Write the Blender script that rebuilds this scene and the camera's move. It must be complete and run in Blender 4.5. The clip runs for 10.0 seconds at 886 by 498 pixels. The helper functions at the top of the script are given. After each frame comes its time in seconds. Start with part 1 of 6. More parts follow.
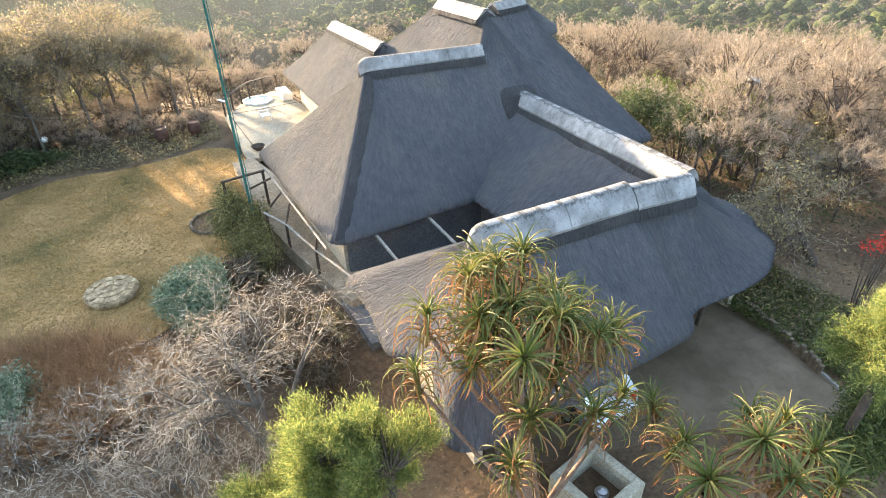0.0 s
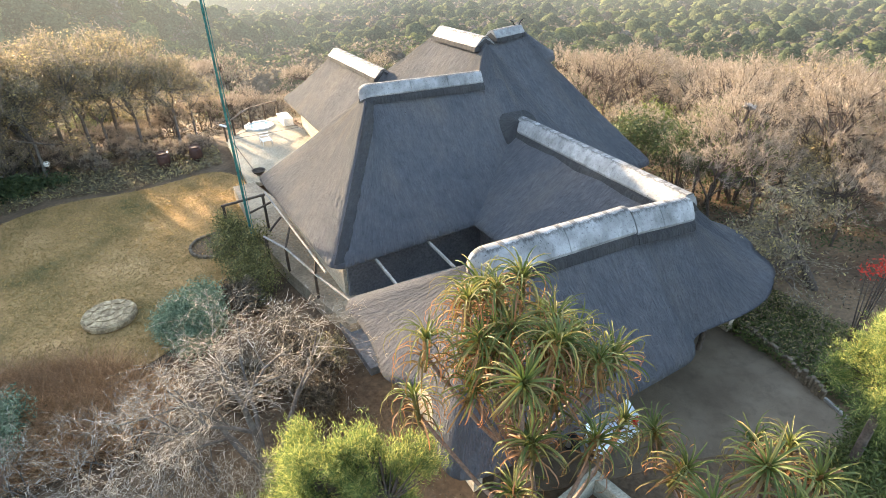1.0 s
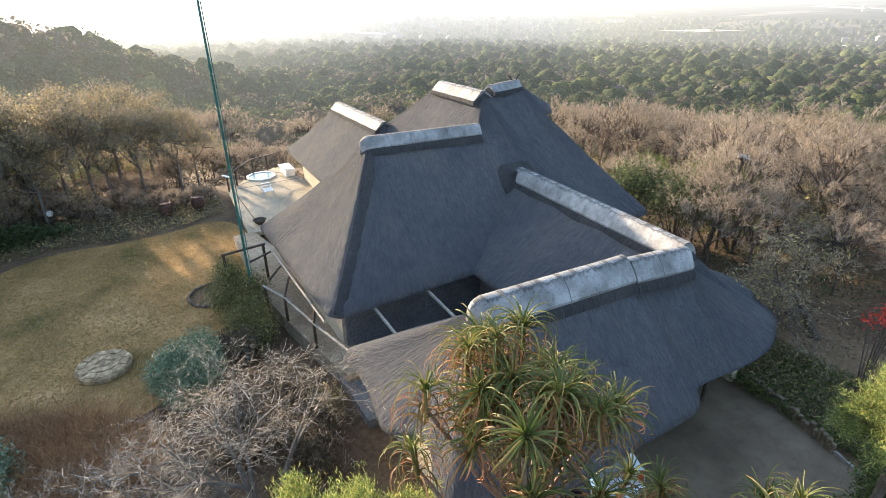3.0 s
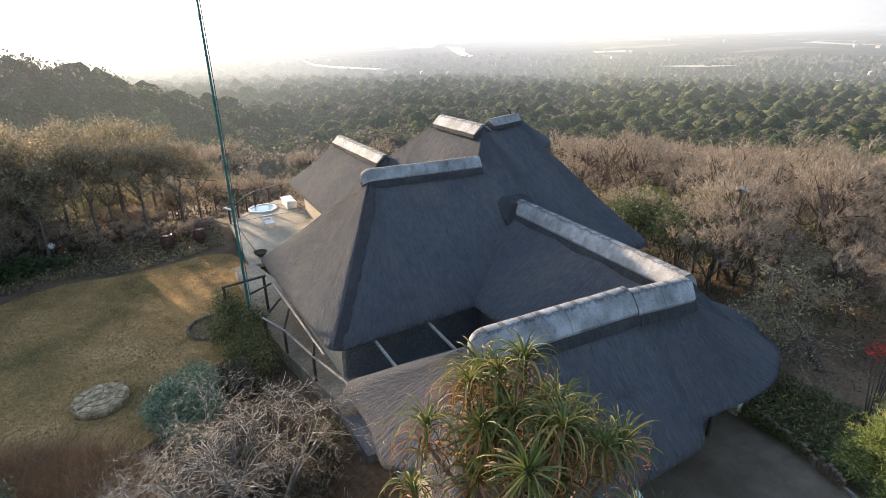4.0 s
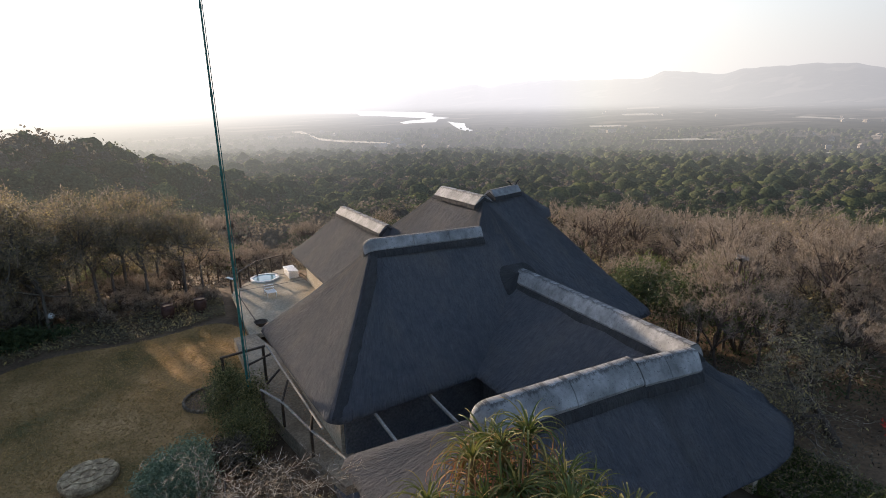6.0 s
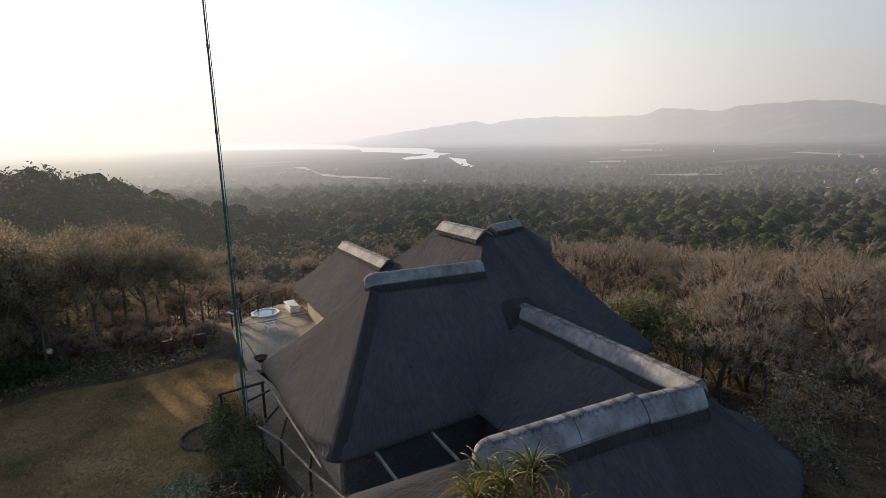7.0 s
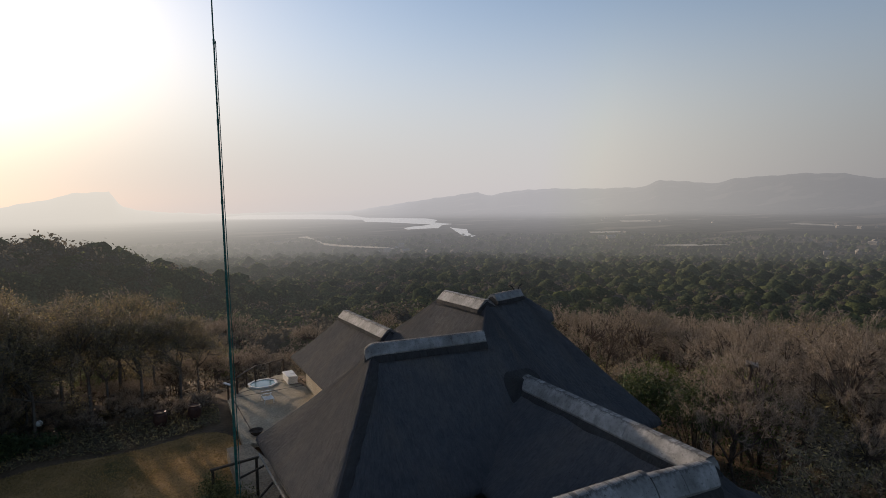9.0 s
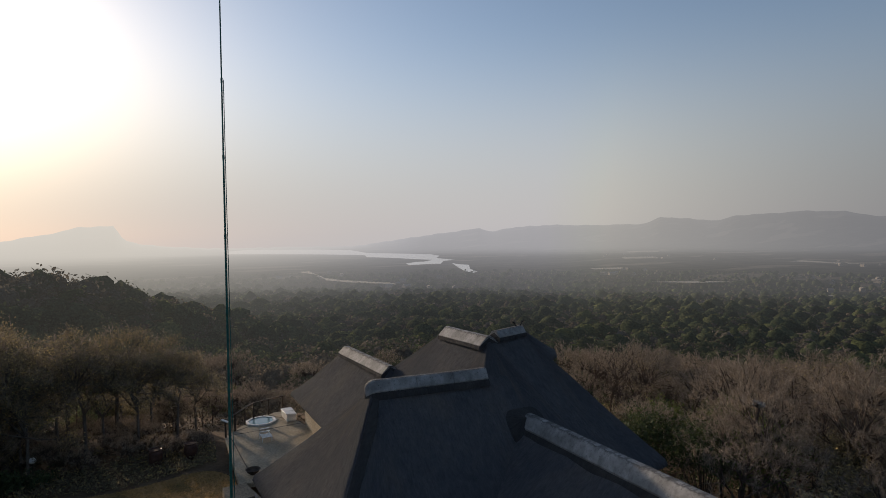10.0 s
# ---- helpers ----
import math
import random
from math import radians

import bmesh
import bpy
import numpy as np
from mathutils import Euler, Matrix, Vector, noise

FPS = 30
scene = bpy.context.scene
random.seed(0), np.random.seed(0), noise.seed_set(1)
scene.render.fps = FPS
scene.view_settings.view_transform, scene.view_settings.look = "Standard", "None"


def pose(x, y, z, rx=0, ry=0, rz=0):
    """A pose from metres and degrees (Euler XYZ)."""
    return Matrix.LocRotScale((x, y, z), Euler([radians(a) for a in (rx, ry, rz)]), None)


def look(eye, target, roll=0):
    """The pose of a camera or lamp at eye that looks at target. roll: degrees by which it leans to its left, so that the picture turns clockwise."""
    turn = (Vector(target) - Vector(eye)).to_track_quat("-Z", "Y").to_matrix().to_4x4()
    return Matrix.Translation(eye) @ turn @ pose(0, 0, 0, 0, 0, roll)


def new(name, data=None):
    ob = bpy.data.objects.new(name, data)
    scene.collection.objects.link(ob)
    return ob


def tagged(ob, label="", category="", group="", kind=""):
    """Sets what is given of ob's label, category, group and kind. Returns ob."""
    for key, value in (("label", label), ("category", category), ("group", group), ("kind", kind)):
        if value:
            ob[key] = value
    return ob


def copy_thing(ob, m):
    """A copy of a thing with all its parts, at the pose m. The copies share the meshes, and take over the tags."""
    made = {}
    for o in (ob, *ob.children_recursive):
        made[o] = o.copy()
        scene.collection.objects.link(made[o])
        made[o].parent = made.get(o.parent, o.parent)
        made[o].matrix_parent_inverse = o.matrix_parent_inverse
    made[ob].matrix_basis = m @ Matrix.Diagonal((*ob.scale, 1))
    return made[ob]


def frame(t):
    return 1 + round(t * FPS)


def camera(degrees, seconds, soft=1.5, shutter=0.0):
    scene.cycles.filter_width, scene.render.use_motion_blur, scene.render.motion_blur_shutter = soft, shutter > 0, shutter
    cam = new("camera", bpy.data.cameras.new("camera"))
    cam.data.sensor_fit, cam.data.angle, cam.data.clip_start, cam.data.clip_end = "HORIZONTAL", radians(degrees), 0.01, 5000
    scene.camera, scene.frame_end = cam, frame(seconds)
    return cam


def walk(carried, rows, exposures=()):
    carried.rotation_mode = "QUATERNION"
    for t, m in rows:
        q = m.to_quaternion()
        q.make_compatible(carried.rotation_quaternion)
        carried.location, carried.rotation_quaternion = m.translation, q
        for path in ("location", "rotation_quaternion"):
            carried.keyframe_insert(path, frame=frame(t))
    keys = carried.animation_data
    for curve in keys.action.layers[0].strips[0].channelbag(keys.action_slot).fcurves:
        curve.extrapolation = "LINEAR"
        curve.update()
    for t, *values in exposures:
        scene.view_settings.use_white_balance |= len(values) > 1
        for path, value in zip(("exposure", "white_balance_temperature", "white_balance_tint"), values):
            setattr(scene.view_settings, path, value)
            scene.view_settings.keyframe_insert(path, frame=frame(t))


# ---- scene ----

# World axes follow the house: x along the front wing, y towards the valley, z up; the drone hovers over the origin.
HOVER = 12.0
TURNS = [(0.0, 1.78, -33.40, -1.12), (0.5, 1.70, -32.20, -1.08), (1.0, 1.65, -30.97, -1.03), (1.5, 1.58, -29.77, -0.98),
         (2.0, 1.54, -28.56, -0.96), (2.5, 1.52, -27.36, -0.97), (4.0, 1.51, -22.78, -1.05), (4.5, 1.52, -21.01, -1.10),
         (5.0, 1.51, -19.28, -1.12), (5.5, 1.51, -17.53, -1.12), (7.0, 1.62, -12.26, -1.20), (7.5, 1.62, -10.53, -1.20),
         (8.0, 1.58, -8.75, -1.18), (8.5, 1.57, -7.00, -1.12), (9.0, 1.62, -5.23, -1.02), (9.5, 1.70, -3.42, -0.85),
         (10.0, 1.76, -1.61, -0.75)]
cam = camera(76.2, 10.0, 0.7)
walk(cam, [(t, pose(0, 0, HOVER, 90 + p, 0, w - 31) @ pose(0, 0, 0, 0, 0, r)) for t, w, p, r in TURNS],
     exposures=[(0.0, 3.22, 7200, 12), (1.0, 3.08, 7100, 12), (2.5, 2.68, 6650, 11), (4.0, 1.98, 6500, 14), (4.5, 1.73, 6450, 15), (5.5, 1.34, 6400, 16),
                (7.0, 0.62, 6600, 17), (8.0, 0.28, 6580, 17), (9.0, -0.02, 6500, 16), (10.0, -0.22, 6420, 15)])

# ---- daylight ----
SUN_AZ, SUN_EL = 15.0, 12.0          # degrees to the left of +y, and above the horizon
sun_way = Vector((-math.sin(radians(SUN_AZ)) * math.cos(radians(SUN_EL)), math.cos(radians(SUN_AZ)) * math.cos(radians(SUN_EL)), math.sin(radians(SUN_EL))))
world = bpy.data.worlds.new("world")
scene.world = world
world.use_nodes = True
nt = world.node_tree
sky = nt.nodes.new("ShaderNodeTexSky")
sky.sky_type = "NISHITA"
sky.sun_disc = False
sky.sun_elevation = radians(SUN_EL)
sky.sun_rotation = radians(-SUN_AZ)
sky.air_density, sky.dust_density, sky.ozone_density = 1.0, 0.8, 1.5


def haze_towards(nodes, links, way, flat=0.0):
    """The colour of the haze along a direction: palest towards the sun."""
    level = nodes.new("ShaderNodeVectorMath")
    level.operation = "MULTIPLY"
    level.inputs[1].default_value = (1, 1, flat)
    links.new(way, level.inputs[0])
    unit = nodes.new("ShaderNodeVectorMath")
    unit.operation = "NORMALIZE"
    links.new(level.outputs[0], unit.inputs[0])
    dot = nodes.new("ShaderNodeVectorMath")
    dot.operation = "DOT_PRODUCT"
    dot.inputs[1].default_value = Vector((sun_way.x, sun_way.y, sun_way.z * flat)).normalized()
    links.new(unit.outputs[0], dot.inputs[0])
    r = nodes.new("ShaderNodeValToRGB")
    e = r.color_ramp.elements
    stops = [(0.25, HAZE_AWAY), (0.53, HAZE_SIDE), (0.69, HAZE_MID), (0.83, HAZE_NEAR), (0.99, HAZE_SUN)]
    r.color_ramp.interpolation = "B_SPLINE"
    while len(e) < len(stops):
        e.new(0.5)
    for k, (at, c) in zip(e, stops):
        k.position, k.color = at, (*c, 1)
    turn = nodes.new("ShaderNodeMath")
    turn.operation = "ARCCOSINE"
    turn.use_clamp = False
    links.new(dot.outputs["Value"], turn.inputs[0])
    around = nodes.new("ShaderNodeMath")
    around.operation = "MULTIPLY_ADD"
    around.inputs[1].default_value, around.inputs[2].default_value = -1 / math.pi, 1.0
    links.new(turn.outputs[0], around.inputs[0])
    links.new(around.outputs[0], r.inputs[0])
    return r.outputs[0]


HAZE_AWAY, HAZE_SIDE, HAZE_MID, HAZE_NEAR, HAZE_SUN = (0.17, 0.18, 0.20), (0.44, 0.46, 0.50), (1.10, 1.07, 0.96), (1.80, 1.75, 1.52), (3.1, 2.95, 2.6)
HAZE = 0.57
way = nt.nodes.new("ShaderNodeTexCoord").outputs["Generated"]
parts_of_way = nt.nodes.new("ShaderNodeSeparateXYZ")
nt.links.new(way, parts_of_way.inputs[0])
thin = nt.nodes.new("ShaderNodeMapRange")
thin.interpolation_type = "SMOOTHERSTEP"
for k, value in (("From Min", -0.02), ("From Max", 0.41), ("To Min", 0.94), ("To Max", 0.06)):
    thin.inputs[k].default_value = value
nt.links.new(parts_of_way.outputs["Z"], thin.inputs["Value"])
strong = nt.nodes.new("ShaderNodeVectorMath")
strong.operation = "SCALE"
strong.inputs["Scale"].default_value = 0.15
nt.links.new(sky.outputs[0], strong.inputs[0])
hazy = nt.nodes.new("ShaderNodeVectorMath")
hazy.operation = "SCALE"
hazy.inputs["Scale"].default_value = HAZE
nt.links.new(haze_towards(nt.nodes, nt.links, way, 1.0), hazy.inputs[0])
blend = nt.nodes.new("ShaderNodeMix")
blend.data_type = "RGBA"
nt.links.new(thin.outputs[0], blend.inputs[0])
nt.links.new(strong.outputs[0], blend.inputs[6])
nt.links.new(hazy.outputs[0], blend.inputs[7])
nt.links.new(blend.outputs[2], nt.nodes["Background"].inputs[0])
nt.nodes["Background"].inputs[1].default_value = 1.0
sun = new("sun", bpy.data.lights.new("sun", "SUN"))
sun.data.energy, sun.data.angle, sun.data.color = 4.0, radians(1.5), (1.0, 0.80, 0.56)
sun.matrix_world = look((0, 0, 60), Vector((0, 0, 60)) - sun_way)


# ---- materials ----
def material(name, rough=0.9):
    m = bpy.data.materials.new(name)
    m.use_nodes = True
    b = m.node_tree.nodes["Principled BSDF"]
    b.inputs["Roughness"].default_value = rough
    b.inputs["Specular IOR Level"].default_value = 0.25
    return m, m.node_tree.nodes, m.node_tree.links, b


def ramp(nodes, links, source, stops):
    r = nodes.new("ShaderNodeValToRGB")
    e = r.color_ramp.elements
    while len(e) < len(stops):
        e.new(0.5)
    for k, (at, c) in zip(e, stops):
        k.position, k.color = at, (*c, 1)
    links.new(source, r.inputs[0])
    return r.outputs[0]


def noise_of(nodes, links, vector, scale, detail=4, rough=0.55, squash=(1, 1, 1)):
    m = nodes.new("ShaderNodeMapping")
    m.inputs["Scale"].default_value = squash
    links.new(vector, m.inputs["Vector"])
    n = nodes.new("ShaderNodeTexNoise")
    n.inputs["Scale"].default_value, n.inputs["Detail"].default_value, n.inputs["Roughness"].default_value = scale, detail, rough
    links.new(m.outputs[0], n.inputs["Vector"])
    return n.outputs["Fac"]


def mixed(nodes, links, kind, factor, a, b):
    m = nodes.new("ShaderNodeMix")
    m.data_type, m.blend_type = "RGBA", kind
    if isinstance(factor, float):
        m.inputs[0].default_value = factor
    else:
        links.new(factor, m.inputs[0])
    for socket, value in ((m.inputs[6], a), (m.inputs[7], b)):
        if isinstance(value, tuple):
            socket.default_value = (*value, 1)
        else:
            links.new(value, socket)
    return m.outputs[2]


def bumped(nodes, links, bsdf, height, distance, strength=0.6):
    b = nodes.new("ShaderNodeBump")
    b.inputs["Distance"].default_value, b.inputs["Strength"].default_value = distance, strength
    links.new(height, b.inputs["Height"])
    links.new(b.outputs[0], bsdf.inputs["Normal"])


def patchy(name, stops, scale, fine, rough=0.9, bump=0.02, squash=(1, 1, 1), coords="Object", fine_mix=0.35):
    """A surface with broad patches through a colour ramp and a fine grain on top."""
    m, n, l, b = material(name, rough)
    v = n.new("ShaderNodeTexCoord").outputs[coords]
    broad = ramp(n, l, noise_of(n, l, v, scale, 5, 0.6, squash), stops)
    grain = noise_of(n, l, v, fine, 3, 0.6, squash)
    g = ramp(n, l, grain, [(0.3, (0.45, 0.45, 0.45)), (0.7, (1.25, 1.25, 1.25))])
    l.new(mixed(n, l, "MULTIPLY", fine_mix * 2, broad, g), b.inputs["Base Color"])
    bumped(n, l, b, grain, bump)
    return m


def thatch_material(name, a, b_, c):
    m, n, l, b = material(name, 0.95)
    b.inputs["Diffuse Roughness"].default_value = 0.8
    uv = n.new("ShaderNodeTexCoord").outputs["UV"]
    fibres = noise_of(n, l, uv, 1.0, 4, 0.7, (22, 3.6, 1))
    tufts = noise_of(n, l, uv, 1.0, 5, 0.65, (4.0, 2.6, 1))
    clumps = noise_of(n, l, uv, 1.0, 5, 0.7, (8.0, 1.5, 1))
    wash = noise_of(n, l, uv, 1.0, 4, 0.6, (0.45, 0.3, 1))
    col = ramp(n, l, wash, [(0.3, a), (0.52, b_), (0.72, c)])
    col = mixed(n, l, "MULTIPLY", 0.5, col, ramp(n, l, tufts, [(0.32, (0.66, 0.66, 0.67)), (0.68, (1.22, 1.21, 1.19))]))
    col = mixed(n, l, "MULTIPLY", 0.45, col, ramp(n, l, fibres, [(0.3, (0.62, 0.62, 0.62)), (0.7, (1.28, 1.27, 1.25))]))
    col = mixed(n, l, "MULTIPLY", 0.25, col, ramp(n, l, clumps, [(0.30, (0.62, 0.60, 0.58)), (0.66, (1.22, 1.2, 1.18))]))
    spots = n.new("ShaderNodeTexVoronoi")
    spots.inputs["Scale"].default_value = 2.1
    l.new(uv, spots.inputs["Vector"])
    col = mixed(n, l, "MIX", ramp(n, l, spots.outputs["Distance"], [(0.02, (1, 1, 1)), (0.06, (0, 0, 0))]), col, (0.05, 0.045, 0.04))
    l.new(col, b.inputs["Base Color"])
    add = n.new("ShaderNodeMath")
    add.operation = "ADD"
    l.new(clumps, add.inputs[0])
    l.new(tufts, add.inputs[1])
    more = n.new("ShaderNodeMath")
    more.operation = "MULTIPLY_ADD"
    more.inputs[1].default_value = 0.3
    l.new(fibres, more.inputs[0])
    l.new(add.outputs[0], more.inputs[2])
    bumped(n, l, b, more.outputs[0], 0.26, 0.9)
    return m


def leaf_material(name, stops, through_light=0.35, rough=0.6, grain=0.0):
    """Leaves or twigs, varied island by island; light shines through them in part."""
    m, n, l, b = material(name, rough)
    geo = n.new("ShaderNodeNewGeometry")
    col = ramp(n, l, geo.outputs["Random Per Island"], stops)
    wide = noise_of(n, l, n.new("ShaderNodeTexCoord").outputs["Object"], 0.25, 3)
    col = mixed(n, l, "MULTIPLY", 0.6, col, ramp(n, l, wide, [(0.3, (0.6, 0.62, 0.65)), (0.7, (1.25, 1.2, 1.1))]))
    l.new(col, b.inputs["Base Color"])
    if grain:
        fine = noise_of(n, l, n.new("ShaderNodeTexCoord").outputs["Object"], grain, 5, 0.75)
        col = mixed(n, l, "MULTIPLY", 0.9, col, ramp(n, l, fine, [(0.36, (0.42, 0.44, 0.42)), (0.50, (0.9, 0.9, 0.87)), (0.66, (1.4, 1.35, 1.28))]))
        l.new(col, b.inputs["Base Color"])
        bumped(n, l, b, fine, 0.8, 1.0)
    if through_light:
        t = n.new("ShaderNodeBsdfTranslucent")
        l.new(col, t.inputs["Color"])
        s = n.new("ShaderNodeMixShader")
        s.inputs[0].default_value = through_light
        l.new(b.outputs[0], s.inputs[1])
        l.new(t.outputs[0], s.inputs[2])
        l.new(s.outputs[0], n["Material Output"].inputs["Surface"])
    return m


THATCH = thatch_material("weathered_thatch", (0.088, 0.092, 0.103), (0.107, 0.107, 0.114), (0.140, 0.128, 0.122))
THATCH_DARK = thatch_material("ridge_thatch", (0.047, 0.047, 0.049), (0.062, 0.060, 0.060), (0.08, 0.075, 0.071))


def cap_material():
    """Whitewashed cement: grey blotches, black lichen specks and runs."""
    m, n, l, b = material("painted_ridge_cement", 0.75)
    v = n.new("ShaderNodeTexCoord").outputs["Object"]
    col = ramp(n, l, noise_of(n, l, v, 1.3, 5, 0.6), [(0.3, (0.15, 0.147, 0.14)), (0.5, (0.235, 0.23, 0.22)), (0.68, (0.36, 0.35, 0.335))])
    col = mixed(n, l, "MULTIPLY", 0.45, col, ramp(n, l, noise_of(n, l, v, 5.0, 5, 0.7, (1, 1, 0.35)), [(0.36, (0.45, 0.45, 0.46)), (0.52, (1.0, 1.0, 1.0))]))
    uv = n.new("ShaderNodeTexCoord").outputs["UV"]
    apart = n.new("ShaderNodeSeparateXYZ")
    l.new(uv, apart.inputs[0])
    runs = n.new("ShaderNodeMath")
    runs.operation = "MULTIPLY_ADD"
    runs.inputs[1].default_value = 0.9
    l.new(noise_of(n, l, uv, 1.0, 4, 0.75, (4.0, 1.2, 1)), runs.inputs[0])
    l.new(apart.outputs["Y"], runs.inputs[2])
    col = mixed(n, l, "MULTIPLY", 0.85, col, ramp(n, l, runs.outputs[0], [(0.60, (1.0, 1.0, 1.0)), (0.66, (0.25, 0.24, 0.23)), (0.74, (0.5, 0.49, 0.48)), (0.84, (1.0, 1.0, 1.0))]))
    col = mixed(n, l, "MULTIPLY", 0.75, col, ramp(n, l, noise_of(n, l, v, 20.0, 3, 0.7), [(0.33, (0.12, 0.12, 0.12)), (0.38, (1.0, 1.0, 1.0))]))
    l.new(col, b.inputs["Base Color"])
    bumped(n, l, b, noise_of(n, l, v, 9, 4, 0.6), 0.03, 0.6)
    return m


CAP = cap_material()
PLASTER = patchy("cream_plaster", [(0.3, (0.36, 0.30, 0.22)), (0.7, (0.50, 0.43, 0.33))], 0.8, 12, 0.9, 0.01)
DARKWALL = patchy("dark_wall", [(0.3, (0.10, 0.10, 0.105)), (0.7, (0.16, 0.155, 0.155))], 0.8, 12, 0.85, 0.01)
PAVING = patchy("slate_floor", [(0.3, (0.11, 0.11, 0.112)), (0.7, (0.18, 0.175, 0.17))], 1.2, 9, 0.7, 0.01)
LAWN = patchy("dry_lawn", [(0.30, (0.100, 0.0886, 0.031)), (0.42, (0.226, 0.147, 0.0569)), (0.54, (0.37, 0.224, 0.0912)), (0.70, (0.515, 0.313, 0.141))], 0.30, 9.0, 0.95, 0.06, fine_mix=0.32)
SOIL = patchy("leaf_littered_soil", [(0.3, (0.0736, 0.048, 0.0286)), (0.5, (0.129, 0.084, 0.049)), (0.7, (0.202, 0.132, 0.0748))], 0.35, 7, 0.95, 0.06)
BUSHLAND = patchy("bushland_ground", [(0.3, (0.055, 0.06, 0.03)), (0.5, (0.11, 0.09, 0.05)), (0.7, (0.18, 0.14, 0.085))], 0.02, 0.35, 0.95, 0.2)


def drive_material():
    """Worn brown-grey concrete with broad stains and fine grit."""
    m, n, l, b = material("worn_concrete_drive", 0.9)
    v = n.new("ShaderNodeTexCoord").outputs["Object"]
    col = ramp(n, l, noise_of(n, l, v, 0.45, 6, 0.6), [(0.3, (0.105, 0.074, 0.047)), (0.5, (0.155, 0.113, 0.074)), (0.7, (0.21, 0.157, 0.106))])
    col = mixed(n, l, "MULTIPLY", 0.5, col, ramp(n, l, noise_of(n, l, v, 2.2, 6, 0.7), [(0.34, (0.6, 0.6, 0.6)), (0.5, (1.0, 1.0, 1.0))]))
    col = mixed(n, l, "MULTIPLY", 0.35, col, ramp(n, l, noise_of(n, l, v, 40, 3, 0.6), [(0.35, (0.6, 0.6, 0.6)), (0.65, (1.2, 1.2, 1.2))]))
    l.new(col, b.inputs["Base Color"])
    bumped(n, l, b, noise_of(n, l, v, 6, 6, 0.7), 0.02, 0.6)
    return m


DRIVE = drive_material()
CONCRETE = patchy("pale_concrete", [(0.3, (0.321, 0.289, 0.219)), (0.7, (0.464, 0.416, 0.32))], 1.5, 16, 0.85, 0.01)
TERRACE = patchy("stained_screed", [(0.3, (0.199, 0.151, 0.0992)), (0.55, (0.316, 0.248, 0.17)), (0.72, (0.421, 0.346, 0.246))], 0.9, 12, 0.9, 0.01)
STONE = patchy("lichened_stone", [(0.3, (0.156, 0.106, 0.0585)), (0.5, (0.336, 0.243, 0.14)), (0.7, (0.6, 0.454, 0.27))], 4.5, 22, 0.9, 0.03)
DECK = patchy("bleached_decking", [(0.3, (0.281, 0.234, 0.162)), (0.7, (0.425, 0.365, 0.264))], 1.2, 10, 0.8, 0.006)
TIMBER = patchy("dark_timber", [(0.3, (0.045, 0.032, 0.024)), (0.7, (0.10, 0.072, 0.05))], 3, 20, 0.75, 0.01)
GREYTIMBER = patchy("weathered_timber", [(0.3, (0.20, 0.18, 0.155)), (0.7, (0.36, 0.33, 0.29))], 3, 20, 0.8, 0.01)
LOGS = patchy("old_log", [(0.3, (0.10, 0.075, 0.05)), (0.7, (0.22, 0.165, 0.11))], 3, 18, 0.9, 0.02)
WHITE = patchy("white_paint", [(0.3, (0.68, 0.67, 0.63)), (0.7, (0.82, 0.81, 0.78))], 2, 20, 0.5, 0.004)
CLAY = patchy("dark_glazed_clay", [(0.3, (0.055, 0.025, 0.018)), (0.7, (0.10, 0.05, 0.035))], 4, 20, 0.5, 0.005)
BARK = patchy("grey_bark", [(0.3, (0.0992, 0.0837, 0.0682)), (0.7, (0.186, 0.161, 0.136))], 3, 18, 0.95, 0.02)
DARKBARK = patchy("dark_bark", [(0.3, (0.06, 0.045, 0.035)), (0.7, (0.13, 0.10, 0.08))], 3, 18, 0.95, 0.02)
ALOEBARK = patchy("aloe_bark", [(0.3, (0.13, 0.08, 0.055)), (0.7, (0.25, 0.17, 0.12))], 4, 20, 0.9, 0.02)
MAST = patchy("green_painted_steel", [(0.3, (0.02, 0.10, 0.085)), (0.7, (0.035, 0.15, 0.125))], 2, 12, 0.45, 0.003)
RUBBER, _n, _l, _b = material("black_rubber", 0.8)
_b.inputs["Base Color"].default_value = (0.02, 0.02, 0.02, 1)
CARPAINT, _n, _l, _b = material("silver_car_paint", 0.3)
_b.inputs["Base Color"].default_value, _b.inputs["Metallic"].default_value = (0.55, 0.60, 0.66, 1), 0.5
CARGLASS, _n, _l, _b = material("dark_car_glass", 0.08)
_b.inputs["Base Color"].default_value, _b.inputs["Specular IOR Level"].default_value = (0.02, 0.025, 0.03, 1), 0.6
REDLENS, _n, _l, _b = material("red_lens", 0.2)
_b.inputs["Base Color"].default_value = (0.45, 0.02, 0.02, 1)
STEEL, _n, _l, _b = material("dull_steel", 0.4)
_b.inputs["Base Color"].default_value, _b.inputs["Metallic"].default_value = (0.45, 0.45, 0.45, 1), 0.9
WATER, _n, _l, _b = material("clear_water", 0.05)
_b.inputs["Base Color"].default_value, _b.inputs["Specular IOR Level"].default_value = (0.14, 0.24, 0.25, 1), 0.6
GLOBE, _n, _l, _b = material("opal_globe", 0.35)
_b.inputs["Base Color"].default_value = (0.8, 0.8, 0.76, 1)

